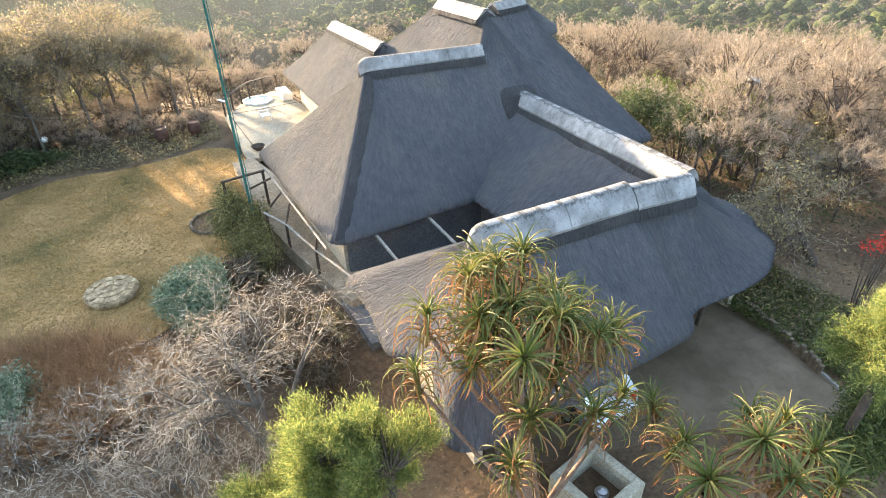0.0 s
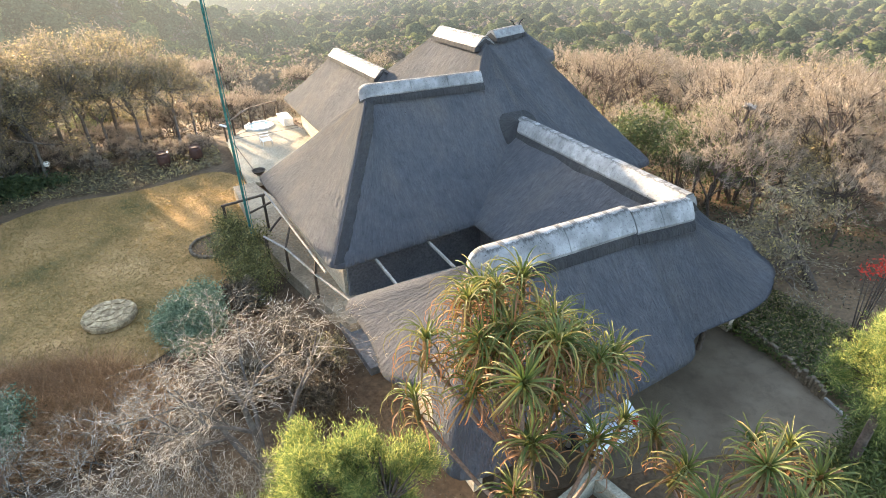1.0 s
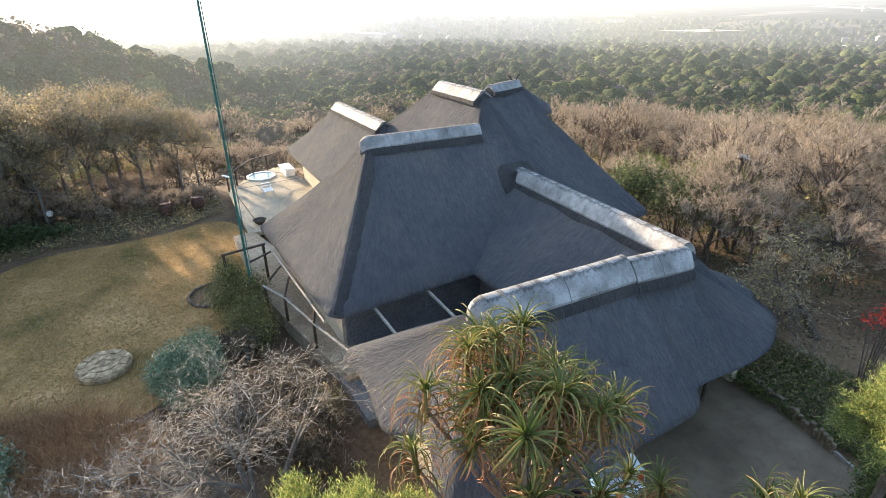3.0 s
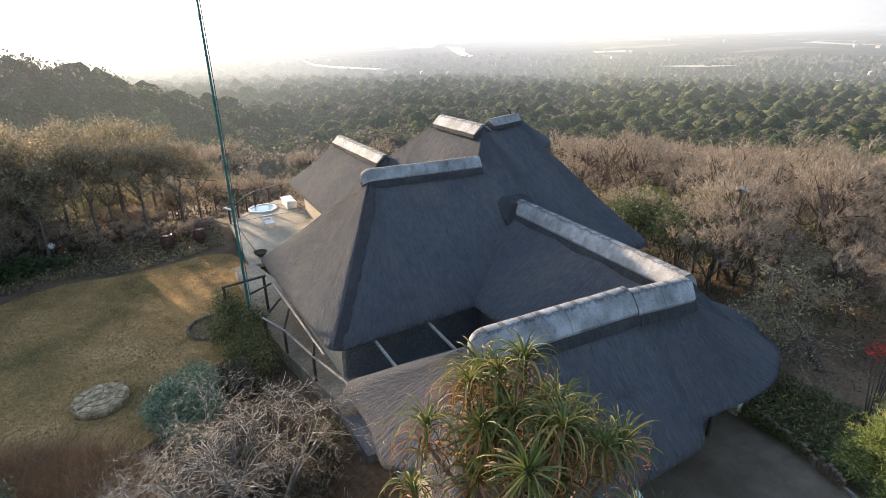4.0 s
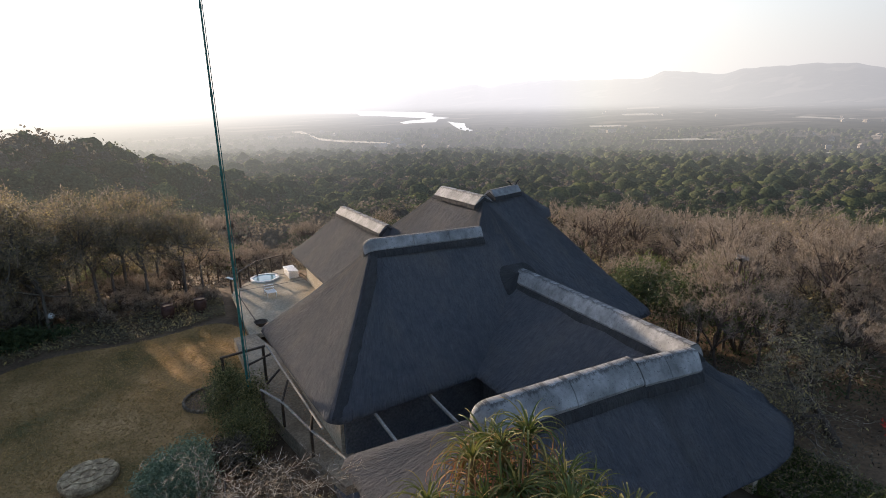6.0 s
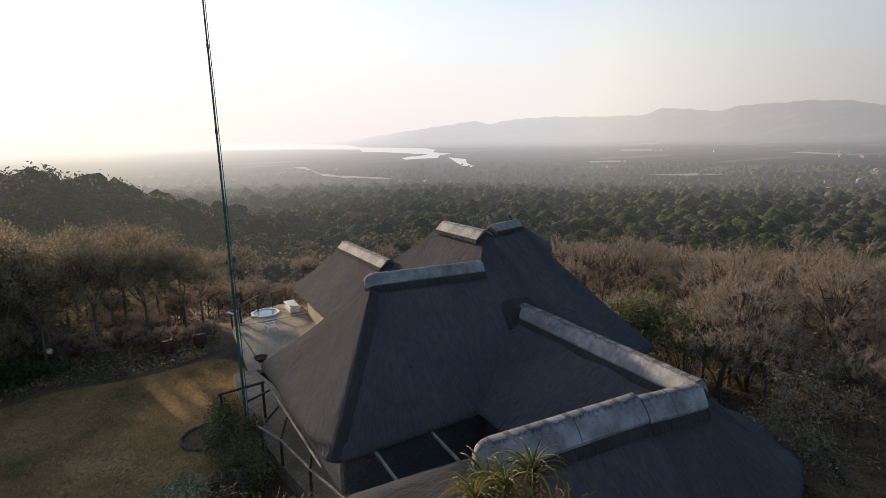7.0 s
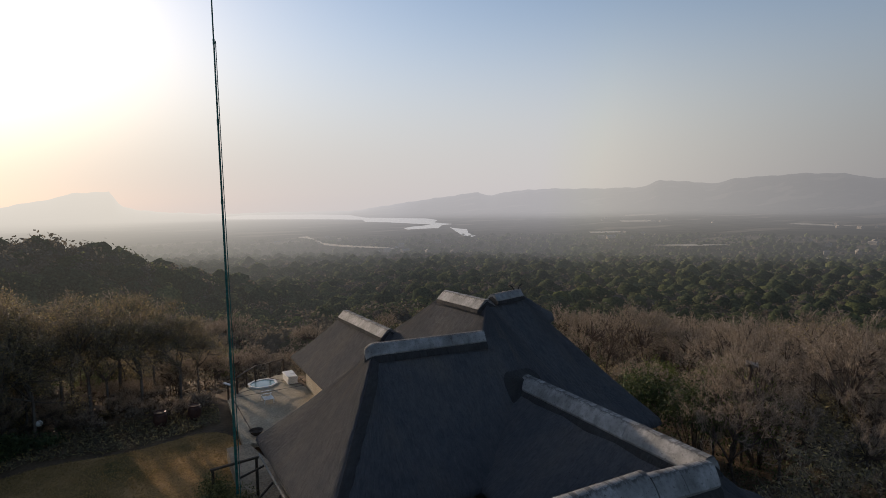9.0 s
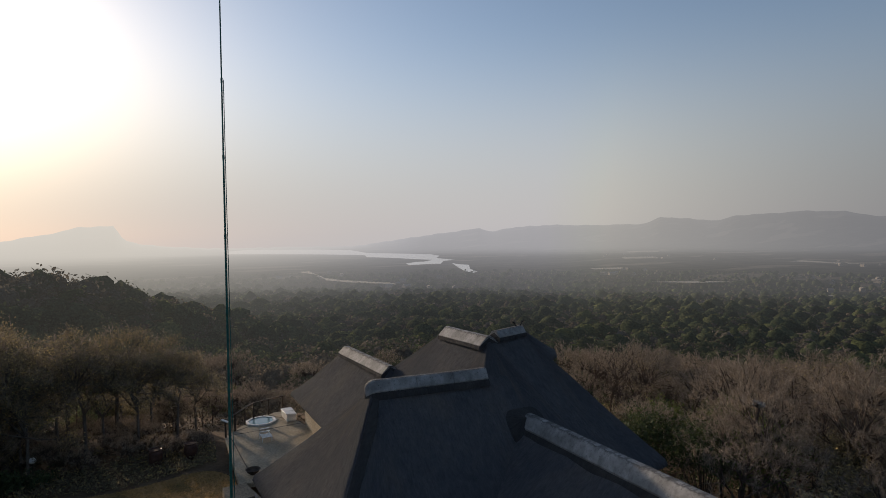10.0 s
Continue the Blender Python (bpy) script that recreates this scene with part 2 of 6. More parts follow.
TWIG_GREY = leaf_material("grey_twigs", [(0.0, (0.117, 0.0913, 0.0679)), (0.35, (0.223, 0.182, 0.139)), (0.65, (0.383, 0.327, 0.263)), (1.0, (0.625, 0.557, 0.466))], 0.2, 0.9)
TWIG_TAN = leaf_material("tan_twigs", [(0.0, (0.141, 0.115, 0.0938)), (0.5, (0.278, 0.231, 0.184)), (1.0, (0.478, 0.4, 0.317))], 0.35, 0.9)
LEAF_OLIVE = leaf_material("olive_yellow_leaves", [(0.0, (0.135, 0.116, 0.0788)), (0.5, (0.223, 0.189, 0.119)), (0.85, (0.343, 0.281, 0.15)), (1.0, (0.539, 0.425, 0.177))], 0.5)
LEAF_GREEN = leaf_material("green_leaves", [(0.0, (0.05, 0.07, 0.022)), (0.5, (0.10, 0.13, 0.04)), (1.0, (0.18, 0.20, 0.065))], 0.45)
LEAF_DARK = leaf_material("dark_green_leaves", [(0.0, (0.035, 0.05, 0.022)), (0.5, (0.06, 0.085, 0.035)), (1.0, (0.11, 0.135, 0.055))], 0.35)
LEAF_LIME = leaf_material("yellow_green_leaves", [(0.0, (0.06, 0.10, 0.032)), (0.4, (0.13, 0.18, 0.055)), (0.75, (0.28, 0.31, 0.09)), (1.0, (0.50, 0.48, 0.16))], 0.45)
LEAF_SAGE = leaf_material("grey_green_leaves", [(0.0, (0.135, 0.155, 0.077)), (0.5, (0.255, 0.277, 0.143)), (1.0, (0.45, 0.459, 0.242))], 0.4)
LEAF_BLUE = leaf_material("blue_green_leaves", [(0.0, (0.0922, 0.13, 0.0784)), (0.5, (0.173, 0.232, 0.146)), (1.0, (0.335, 0.407, 0.269))], 0.4)
LEAF_SCRUB = leaf_material("scrubby_yellow_green_leaves", [(0.0, (0.07, 0.075, 0.03)), (0.5, (0.15, 0.15, 0.06)), (0.85, (0.24, 0.22, 0.085)), (1.0, (0.36, 0.31, 0.14))], 0.45)
LEAF_RUST = leaf_material("rusty_dry_grass", [(0.0, (0.17, 0.09, 0.045)), (0.5, (0.34, 0.19, 0.10)), (1.0, (0.56, 0.34, 0.18))], 0.3)
LEAF_BROWN = leaf_material("dry_brown_twigs_and_leaves", [(0.0, (0.06, 0.047, 0.033)), (0.5, (0.13, 0.102, 0.07)), (1.0, (0.25, 0.20, 0.135))], 0.3)
LEAF_RED = leaf_material("red_blossom", [(0.0, (0.45, 0.03, 0.02)), (1.0, (0.65, 0.08, 0.05))], 0.3)
GRASS = leaf_material("grass_blades", [(0.0, (0.138, 0.114, 0.0362)), (0.45, (0.316, 0.207, 0.081)), (1.0, (0.576, 0.370, 0.153))], 0.35)


def aloe_green(name, stops):
    m, n, l, b = material(name, 0.55)
    info = n.new("ShaderNodeObjectInfo")
    col = ramp(n, l, info.outputs["Random"], stops)
    uv = n.new("ShaderNodeTexCoord").outputs["UV"]
    sep = n.new("ShaderNodeSeparateXYZ")
    l.new(uv, sep.inputs[0])
    tip = ramp(n, l, sep.outputs["Y"], [(0.0, (0.9, 1.0, 0.75)), (0.6, (1.0, 1.0, 1.0)), (0.84, (1.25, 1.05, 0.8)), (1.0, (1.6, 0.98, 0.6))])
    col = mixed(n, l, "MULTIPLY", 1.0, col, tip)
    l.new(col, b.inputs["Base Color"])
    t = n.new("ShaderNodeBsdfTranslucent")
    l.new(col, t.inputs["Color"])
    s = n.new("ShaderNodeMixShader")
    s.inputs[0].default_value = 0.25
    l.new(b.outputs[0], s.inputs[1])
    l.new(t.outputs[0], s.inputs[2])
    l.new(s.outputs[0], n["Material Output"].inputs["Surface"])
    return m


ALOE_FRESH = aloe_green("fresh_aloe_leaf", [(0.0, (0.058, 0.082, 0.021)), (0.45, (0.10, 0.116, 0.032)), (0.75, (0.16, 0.153, 0.048)), (1.0, (0.26, 0.205, 0.077))])
ALOE_DRY = aloe_green("withered_aloe_leaf", [(0.0, (0.09, 0.08, 0.03)), (0.35, (0.14, 0.095, 0.04)), (0.7, (0.23, 0.105, 0.05)), (1.0, (0.33, 0.17, 0.09))])


def paint_haze(m, n, l, b):
    """Haze painted as emission, stronger with distance, near the valley floor and towards the sun."""
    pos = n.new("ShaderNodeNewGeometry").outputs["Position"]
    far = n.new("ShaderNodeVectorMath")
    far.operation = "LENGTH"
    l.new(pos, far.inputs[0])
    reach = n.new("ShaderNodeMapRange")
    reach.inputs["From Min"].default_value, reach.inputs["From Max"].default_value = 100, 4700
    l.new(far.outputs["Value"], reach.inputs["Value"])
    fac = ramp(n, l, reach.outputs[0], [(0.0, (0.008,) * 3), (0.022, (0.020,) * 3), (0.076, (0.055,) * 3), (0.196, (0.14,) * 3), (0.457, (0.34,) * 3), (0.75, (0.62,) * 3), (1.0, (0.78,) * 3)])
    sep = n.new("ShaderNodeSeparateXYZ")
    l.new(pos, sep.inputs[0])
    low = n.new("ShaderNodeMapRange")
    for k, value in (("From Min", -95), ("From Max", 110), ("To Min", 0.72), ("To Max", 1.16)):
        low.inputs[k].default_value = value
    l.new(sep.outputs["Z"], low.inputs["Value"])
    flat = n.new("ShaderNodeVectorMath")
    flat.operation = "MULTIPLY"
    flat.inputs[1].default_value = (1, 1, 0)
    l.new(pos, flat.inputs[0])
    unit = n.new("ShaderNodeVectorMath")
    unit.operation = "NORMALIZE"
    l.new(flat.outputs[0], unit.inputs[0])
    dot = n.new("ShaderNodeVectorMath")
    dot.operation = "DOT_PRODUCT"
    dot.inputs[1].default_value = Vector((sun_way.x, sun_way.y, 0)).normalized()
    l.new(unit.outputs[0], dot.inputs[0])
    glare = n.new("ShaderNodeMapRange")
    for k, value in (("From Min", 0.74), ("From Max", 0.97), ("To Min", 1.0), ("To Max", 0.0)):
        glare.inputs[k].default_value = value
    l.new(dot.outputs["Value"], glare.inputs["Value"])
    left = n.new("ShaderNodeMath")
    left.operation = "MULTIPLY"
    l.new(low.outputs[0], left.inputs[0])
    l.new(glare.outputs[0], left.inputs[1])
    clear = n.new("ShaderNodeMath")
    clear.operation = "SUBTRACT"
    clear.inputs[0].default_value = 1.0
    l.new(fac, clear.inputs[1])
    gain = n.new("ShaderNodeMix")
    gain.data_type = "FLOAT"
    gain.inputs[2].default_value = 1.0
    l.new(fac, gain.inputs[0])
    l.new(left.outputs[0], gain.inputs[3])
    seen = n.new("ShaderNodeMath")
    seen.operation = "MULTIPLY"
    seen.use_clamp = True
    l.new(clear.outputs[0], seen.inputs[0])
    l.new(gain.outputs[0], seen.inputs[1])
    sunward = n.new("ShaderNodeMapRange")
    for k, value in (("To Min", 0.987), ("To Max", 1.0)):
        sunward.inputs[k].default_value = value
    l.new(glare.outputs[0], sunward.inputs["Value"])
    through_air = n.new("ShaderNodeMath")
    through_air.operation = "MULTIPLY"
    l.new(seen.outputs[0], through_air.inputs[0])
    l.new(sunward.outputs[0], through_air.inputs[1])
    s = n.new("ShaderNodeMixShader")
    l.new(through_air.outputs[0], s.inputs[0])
    haze_glow = n.new("ShaderNodeEmission")
    warm = mixed(n, l, "MULTIPLY", 1.0, haze_towards(n, l, pos), ramp(n, l, glare.outputs[0], [(0.0, (1.05, 1.0, 0.86)), (0.9, (1.0, 1.0, 1.0))]))
    l.new(warm, haze_glow.inputs["Color"])
    bright = n.new("ShaderNodeMapRange")
    for k, value in (("To Min", HAZE * 1.36), ("To Max", HAZE * 1.05)):
        bright.inputs[k].default_value = value
    l.new(glare.outputs[0], bright.inputs["Value"])
    l.new(bright.outputs[0], haze_glow.inputs["Strength"])
    l.new(haze_glow.outputs[0], s.inputs[1])
    l.new(b.outputs[0], s.inputs[2])
    l.new(s.outputs[0], n["Material Output"].inputs["Surface"])
    return m


def valley_material():
    """The distant valley: dark bush broken by pale fields, under haze painted as emission."""
    m, n, l, b = material("haze_painted_valley", 1.0)
    pos = n.new("ShaderNodeNewGeometry").outputs["Position"]
    bush = ramp(n, l, noise_of(n, l, pos, 0.012, 8, 0.75), [(0.32, (0.012, 0.016, 0.011)), (0.48, (0.03, 0.033, 0.022)), (0.62, (0.058, 0.055, 0.038)), (0.74, (0.11, 0.095, 0.066))])
    patches = ramp(n, l, noise_of(n, l, pos, 0.0028, 3, 0.5, (1, 2.2, 1)), [(0.57, (0.0, 0.0, 0.0)), (0.62, (1.0, 1.0, 1.0))])
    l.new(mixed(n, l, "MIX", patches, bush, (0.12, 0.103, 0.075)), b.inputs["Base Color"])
    return paint_haze(m, n, l, b)


VALLEY = valley_material()
# The nearer bushland glows faintly with painted haze too.
paint_haze(BUSHLAND, BUSHLAND.node_tree.nodes, BUSHLAND.node_tree.links, BUSHLAND.node_tree.nodes["Principled BSDF"])
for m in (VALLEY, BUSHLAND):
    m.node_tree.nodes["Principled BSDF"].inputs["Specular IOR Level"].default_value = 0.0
# Lake, far houses and fields carry the same emitted haze.
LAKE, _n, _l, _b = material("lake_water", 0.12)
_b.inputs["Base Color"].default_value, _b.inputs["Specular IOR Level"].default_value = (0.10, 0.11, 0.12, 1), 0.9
paint_haze(LAKE, _n, _l, _b)
FIELD = patchy("pale_dry_field", [(0.3, (0.22, 0.19, 0.14)), (0.7, (0.42, 0.37, 0.28))], 0.03, 0.4, 1.0, 0.0)
FARWALL = patchy("far_house_wall", [(0.3, (0.16, 0.14, 0.115)), (0.7, (0.26, 0.235, 0.20))], 0.03, 0.4, 1.0, 0.0)
paint_haze(FARWALL, FARWALL.node_tree.nodes, FARWALL.node_tree.links, FARWALL.node_tree.nodes["Principled BSDF"])
paint_haze(FIELD, FIELD.node_tree.nodes, FIELD.node_tree.links, FIELD.node_tree.nodes["Principled BSDF"])


# ---- mesh helpers ----
def quick(name, verts, faces, mats, uvs=None, smooth=False, slots=None):
    """A mesh from arrays; faces all have the same number of corners."""
    me = bpy.data.meshes.new(name)
    verts, faces = np.asarray(verts, np.float32), np.asarray(faces, np.int32)
    k = faces.shape[1]
    me.vertices.add(len(verts))
    me.vertices.foreach_set("co", verts.ravel())
    me.loops.add(faces.size)
    me.loops.foreach_set("vertex_index", faces.ravel())
    me.polygons.add(len(faces))
    me.polygons.foreach_set("loop_start", np.arange(0, faces.size, k, dtype=np.int32))
    for m in mats if isinstance(mats, (list, tuple)) else [mats]:
        me.materials.append(m)
    if slots is not None:
        me.polygons.foreach_set("material_index", np.asarray(slots, np.int32))
    if uvs is not None:
        me.uv_layers.new(name="UVMap").data.foreach_set("uv", np.asarray(uvs, np.float32)[faces.ravel()].ravel())
    me.update(calc_edges=True)
    me.validate()
    if smooth:
        me.polygons.foreach_set("use_smooth", np.ones(len(faces), bool))
    return me


def child(ob, parent, label=""):
    ob.parent = parent
    if label:
        ob["label"] = label
    return ob


def part(name, bm, mat, parent, label=""):
    """Links a bmesh as one mesh object under a thing or under a part."""
    me = bpy.data.meshes.new(name)
    bmesh.ops.recalc_face_normals(bm, faces=bm.faces)
    bm.to_mesh(me)
    bm.free()
    me.materials.append(mat)
    return child(new(name, me), parent, label)


def thing(name, label, category, place=(0, 0, 0), group="", kind=""):
    ob = new(name)
    ob.location = place
    ob.empty_display_size = 0.2
    return tagged(ob, label, category, group, kind)


def box(size, at=(0, 0, 0), turn=None, bevel=0.01, bm=None):
    bm = bm or bmesh.new()
    m = Matrix.Translation(at) @ (turn or Matrix.Identity(4)) @ Matrix.Diagonal((*size, 1))
    got = bmesh.ops.create_cube(bm, size=1, matrix=m)
    if bevel:
        edges = list({e for v in got["verts"] for e in v.link_edges})
        bmesh.ops.bevel(bm, geom=edges, offset=bevel, segments=1, affect="EDGES")
    return bm


def bar(p, q, w, h=None, bevel=0.006, bm=None):
    """A squared beam from p to q."""
    p, q = Vector(p), Vector(q)
    d = q - p
    turn = d.to_track_quat("Z", "Y").to_matrix().to_4x4()
    return box((w, h or w, d.length), (p + q) / 2, turn, bevel, bm)


def rod(p, q, r0, r1=None, sides=8, bm=None):
    bm = bm or bmesh.new()
    p, q = Vector(p), Vector(q)
    d = q - p
    m = Matrix.Translation((p + q) / 2) @ d.to_track_quat("Z", "Y").to_matrix().to_4x4()
    bmesh.ops.create_cone(bm, cap_ends=True, segments=sides, radius1=r0, radius2=r0 if r1 is None else r1, depth=d.length, matrix=m)
    return bm


def spin(profile, sides=20, at=(0, 0, 0), bm=None):
    """A turned body from a profile of (radius, height)."""
    bm = bm or bmesh.new()
    rings = [[bm.verts.new((at[0] + r * math.cos(2 * math.pi * k / sides), at[1] + r * math.sin(2 * math.pi * k / sides), at[2] + z)) for k in range(sides)] for r, z in profile]
    for a, b in zip(rings, rings[1:]):
        for k in range(sides):
            bm.faces.new((a[k], a[(k + 1) % sides], b[(k + 1) % sides], b[k]))
    bm.faces.new(rings[0][::-1])
    bm.faces.new(rings[-1])
    return bm


# ---- ground ----
FORE, SIDE = np.array([math.sin(radians(31)), math.cos(radians(31))]), np.array([math.cos(radians(31)), -math.sin(radians(31))])


def soft_step(v, a, b):
    k = np.clip((v - a) / (b - a), 0, 1)
    return k * k * (3 - 2 * k)


def height(x, y):
    """The lie of the land: a level terrace, a wooded slope below it and a wide valley."""
    x, y = np.asarray(x, float), np.asarray(y, float)
    s, r = x * FORE[0] + y * FORE[1], x * SIDE[0] + y * SIDE[1]
    d = np.hypot(x, y)
    fall = np.maximum(s + 0.35 * np.maximum(r, 0) - 33, 0)
    z = -0.20 * np.minimum(fall, 120) - 0.078 * np.clip(fall - 120, 0, 860)
    z = z * np.clip((s + 40) / 70, 0, 1)
    z = z + 19 * np.exp(-((d - 165) / 60) ** 2) * soft_step(-r, 45, 105) * (s > 0)
    return z + 1.2 * np.sin(x * 0.05 + 1) * np.sin(y * 0.043) * soft_step(d, 50, 120)


def polar_sheet(radii, turns, rise):
    a = np.linspace(0, 2 * np.pi, turns, endpoint=False)
    rr, aa = np.meshgrid(radii, a, indexing="ij")
    x, y = rr * np.cos(aa), rr * np.sin(aa)
    v = np.stack([x, y, rise(x, y, rr, aa)], -1).reshape(-1, 3)
    i, j = np.meshgrid(np.arange(len(radii) - 1), np.arange(turns), indexing="ij")
    k = (j + 1) % turns
    f = np.stack([i * turns + j, (i + 1) * turns + j, (i + 1) * turns + k, i * turns + k], -1).reshape(-1, 4)
    return v, f


v, f = polar_sheet(np.r_[0.5, np.linspace(3, 60, 40), np.geomspace(64, 1000, 60)], 240, lambda x, y, r, a: height(x, y))
away = np.hypot(v[f[:, 0], 0], v[f[:, 0], 1])
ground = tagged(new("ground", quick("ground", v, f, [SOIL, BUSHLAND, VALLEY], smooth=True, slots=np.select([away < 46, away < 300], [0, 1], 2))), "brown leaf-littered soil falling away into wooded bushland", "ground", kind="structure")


def valley_rise(x, y, r, a):
    ahead = np.degrees(np.arctan2(x * SIDE[0] + y * SIDE[1], x * FORE[0] + y * FORE[1]))
    crest = 88 + np.interp(ahead, [-60, -39.8, -38, -36.1, -34.5, -32, -31.5, -31.2, -29.9, -27.6, -22.8, -11, -6.5, -0.8, 2, 3.2, 4.9, 8.8, 13.2, 17.9, 19.4, 22.3, 24.4, 25.5, 30.7, 33.5, 36.1, 60],
                           [-30, -6, 21, 49, 87, 94, 33, -3, -41, -62, -87, -88, -38, 24, 53, 20, 50, 68, 63, 65, 114, 92, 80, 115, 134, 127, 87, 60])
    crest = crest + 2 * np.sin(ahead * 2.1) + 2 * np.sin(ahead * 4.7)
    return height(x, y) + soft_step(r, 3300, 4600) * np.maximum(crest, 0) + 3 * np.sin(x * 0.004) * np.sin(y * 0.005)


v, f = polar_sheet(np.geomspace(995, 4900, 60), 1080, valley_rise)
tagged(new("backdrop", quick("backdrop", v, f, VALLEY, smooth=True)), "wooded valley with fields and far hills under painted haze", "backdrop", kind="structure")



def sheet(outline, z):
    bm = bmesh.new()
    bm.faces.new([bm.verts.new((*q, z)) for q in outline])
    return bm


def seen_from_hover(rows, k):
    """Outlines given to the right of and ahead of the hovering point."""
    return [(k * (r * SIDE[0] + s * FORE[0]), k * (r * SIDE[1] + s * FORE[1])) for r, s in rows]


lake = thing("lake", "pale winding lake shining in the valley under painted haze", "lake", kind="structure")
part("water", sheet(seen_from_hover([(-1455, 3465), (-1470, 3881), (-959, 3736), (-686, 3503), (-487, 2939), (-147, 2673), (-91, 2458), (-96, 2238), (-21, 2078), (-60, 2003), (-64, 1820), (-117, 1798), (-159, 1759), (-180, 1844),
                                     (-156, 1947), (-125, 1978), (-103, 2098), (-149, 2132), (-290, 2316), (-398, 2399), (-455, 2664), (-724, 2819), (-1274, 3032)], 1.0), -86.5), LAKE, lake)
part("water", sheet(seen_from_hover([(-28, 1846), (0, 1774), (26, 1737), (26, 1545), (43, 1430), (32, 1391), (10, 1456), (-8, 1629)], 1.0), -86.5), LAKE, lake)
for patch in ([(-419, 1447), (-395, 1464), (-299, 1234), (-242, 1168), (-138, 1098), (-122, 1066), (-219, 1113), (-281, 1173), (-345, 1339)], [(957, 1678), (1027, 1729), (1047, 1583), (1015, 1534), (976, 1643)],
              [(1062, 1594), (1066, 1523), (1036, 1543)], [(337, 1475), (419, 1484), (404, 1430), (331, 1420)], [(770, 2633), (921, 2657), (885, 2554), (731, 2499)], [(351, 1059), (440, 1072), (498, 1042), (421, 1028)],
              [(497, 822), (545, 811), (521, 799)], [(588, 2082), (715, 2095), (681, 1967), (562, 1955)]):
    tagged(part("field", sheet(seen_from_hover(patch, 1.0), -83.5), FIELD, None), "pale dry clearing in the valley under painted haze", "field", kind="structure")

hamlet, gen_h = bmesh.new(), random.Random(31)
for r0, r1, s0, s1, count in ((-150, -10, 980, 1300, 8), (560, 1150, 880, 1120, 12), (320, 520, 1280, 1520, 7), (540, 920, 1900, 2500, 8), (-420, -260, 1180, 1480, 5), (900, 1100, 1480, 1720, 4)):
    for _ in range(count):
        (x, y), = seen_from_hover([(gen_h.uniform(r0, r1), gen_h.uniform(s0, s1))], 1.0)
        w, d, t = gen_h.uniform(7, 16), gen_h.uniform(6, 9), Matrix.Rotation(gen_h.uniform(0, 3.14), 4, "Z")
        z = float(height(x, y)) + 4.5
        box((w, d, 5.0), (x, y, z), t, 0, hamlet)
        roof = [hamlet.verts.new(Vector((x, y, z + 2.5)) + t @ Vector(q)) for q in ((-w / 2 - 0.4, -d / 2 - 0.4, 0), (w / 2 + 0.4, -d / 2 - 0.4, 0), (w / 2 + 0.4, d / 2 + 0.4, 0), (-w / 2 - 0.4, d / 2 + 0.4, 0), (-w / 2, 0, 2.4), (w / 2, 0, 2.4))]
        for face in ((0, 1, 5, 4), (2, 3, 4, 5), (1, 2, 5), (3, 0, 4)):
            hamlet.faces.new([roof[q] for q in face])
tagged(part("far_houses", hamlet, FARWALL, None), "tiny pale houses scattered in the valley under painted haze", "houses", kind="stuff")

# Level garden sheets on the terrace.


def blob_outline(points, rounds=3, closed=True):
    """Rounds off the corners of an outline."""
    pts = [Vector(q) for q in points]
    for _ in range(rounds):
        out = []
        for a, b in zip(pts, pts[1:] + pts[:1]):
            out += [a * 0.75 + b * 0.25, a * 0.25 + b * 0.75]
        pts = out
    return pts


def slab(outline, z0, z1):
    bm = bmesh.new()
    top = [bm.verts.new((q[0], q[1], z1)) for q in outline]
    low = [bm.verts.new((q[0], q[1], z0)) for q in outline]
    bm.faces.new(top)
    bm.faces.new(low[::-1])
    for k in range(len(top)):
        j = (k + 1) % len(top)
        bm.faces.new((top[k], low[k], low[j], top[j]))
    return bm


LAWN_EDGE = blob_outline([(-9.5, 22), (-7.6, 29), (-4.3, 31.0), (-0.4, 30.2), (3.9, 31.4), (4.6, 27), (3.4, 23.5), (2.6, 20.5), (1.2, 18.8), (-0.6, 16.4), (-3, 15.8), (-6.5, 17.5), (-9.6, 19)])
lawn = part("lawn", slab(LAWN_EDGE, -0.05, 0.02), LAWN, None)
tagged(lawn, "dry yellowing lawn with green patches", "lawn", kind="structure")
drive = part("driveway", slab([(6.4, 6.3), (8.2, 5.7), (9.6, 5.3), (10.5, 5.0), (13.9, 3.35), (14.56, 3.6), (14.86, 4.9), (15.86, 8.25), (16.4, 10.0), (5.2, 10.0), (5.2, 7.0)], -0.05, 0.03), DRIVE, None)
tagged(drive, "worn grey-brown concrete driveway", "driveway", kind="structure")

# ---- the thatched house ----
house = thing("thatched_house", "rambling grey-thatched house with whitewashed cement ridge caps", "house")


def resample(points, step, closed=True):
    pts = np.array(points, float)
    if closed:
        pts = np.vstack([pts, pts[:1]])
    seg = np.linalg.norm(np.diff(pts[:, :2], axis=0), axis=1)
    run = np.r_[0, np.cumsum(seg)]
    n = max(int(run[-1] / step), 4)
    at = np.linspace(0, run[-1], n, endpoint=not closed)
    return np.stack([np.interp(at, run, pts[:, k]) for k in range(3)], -1), at


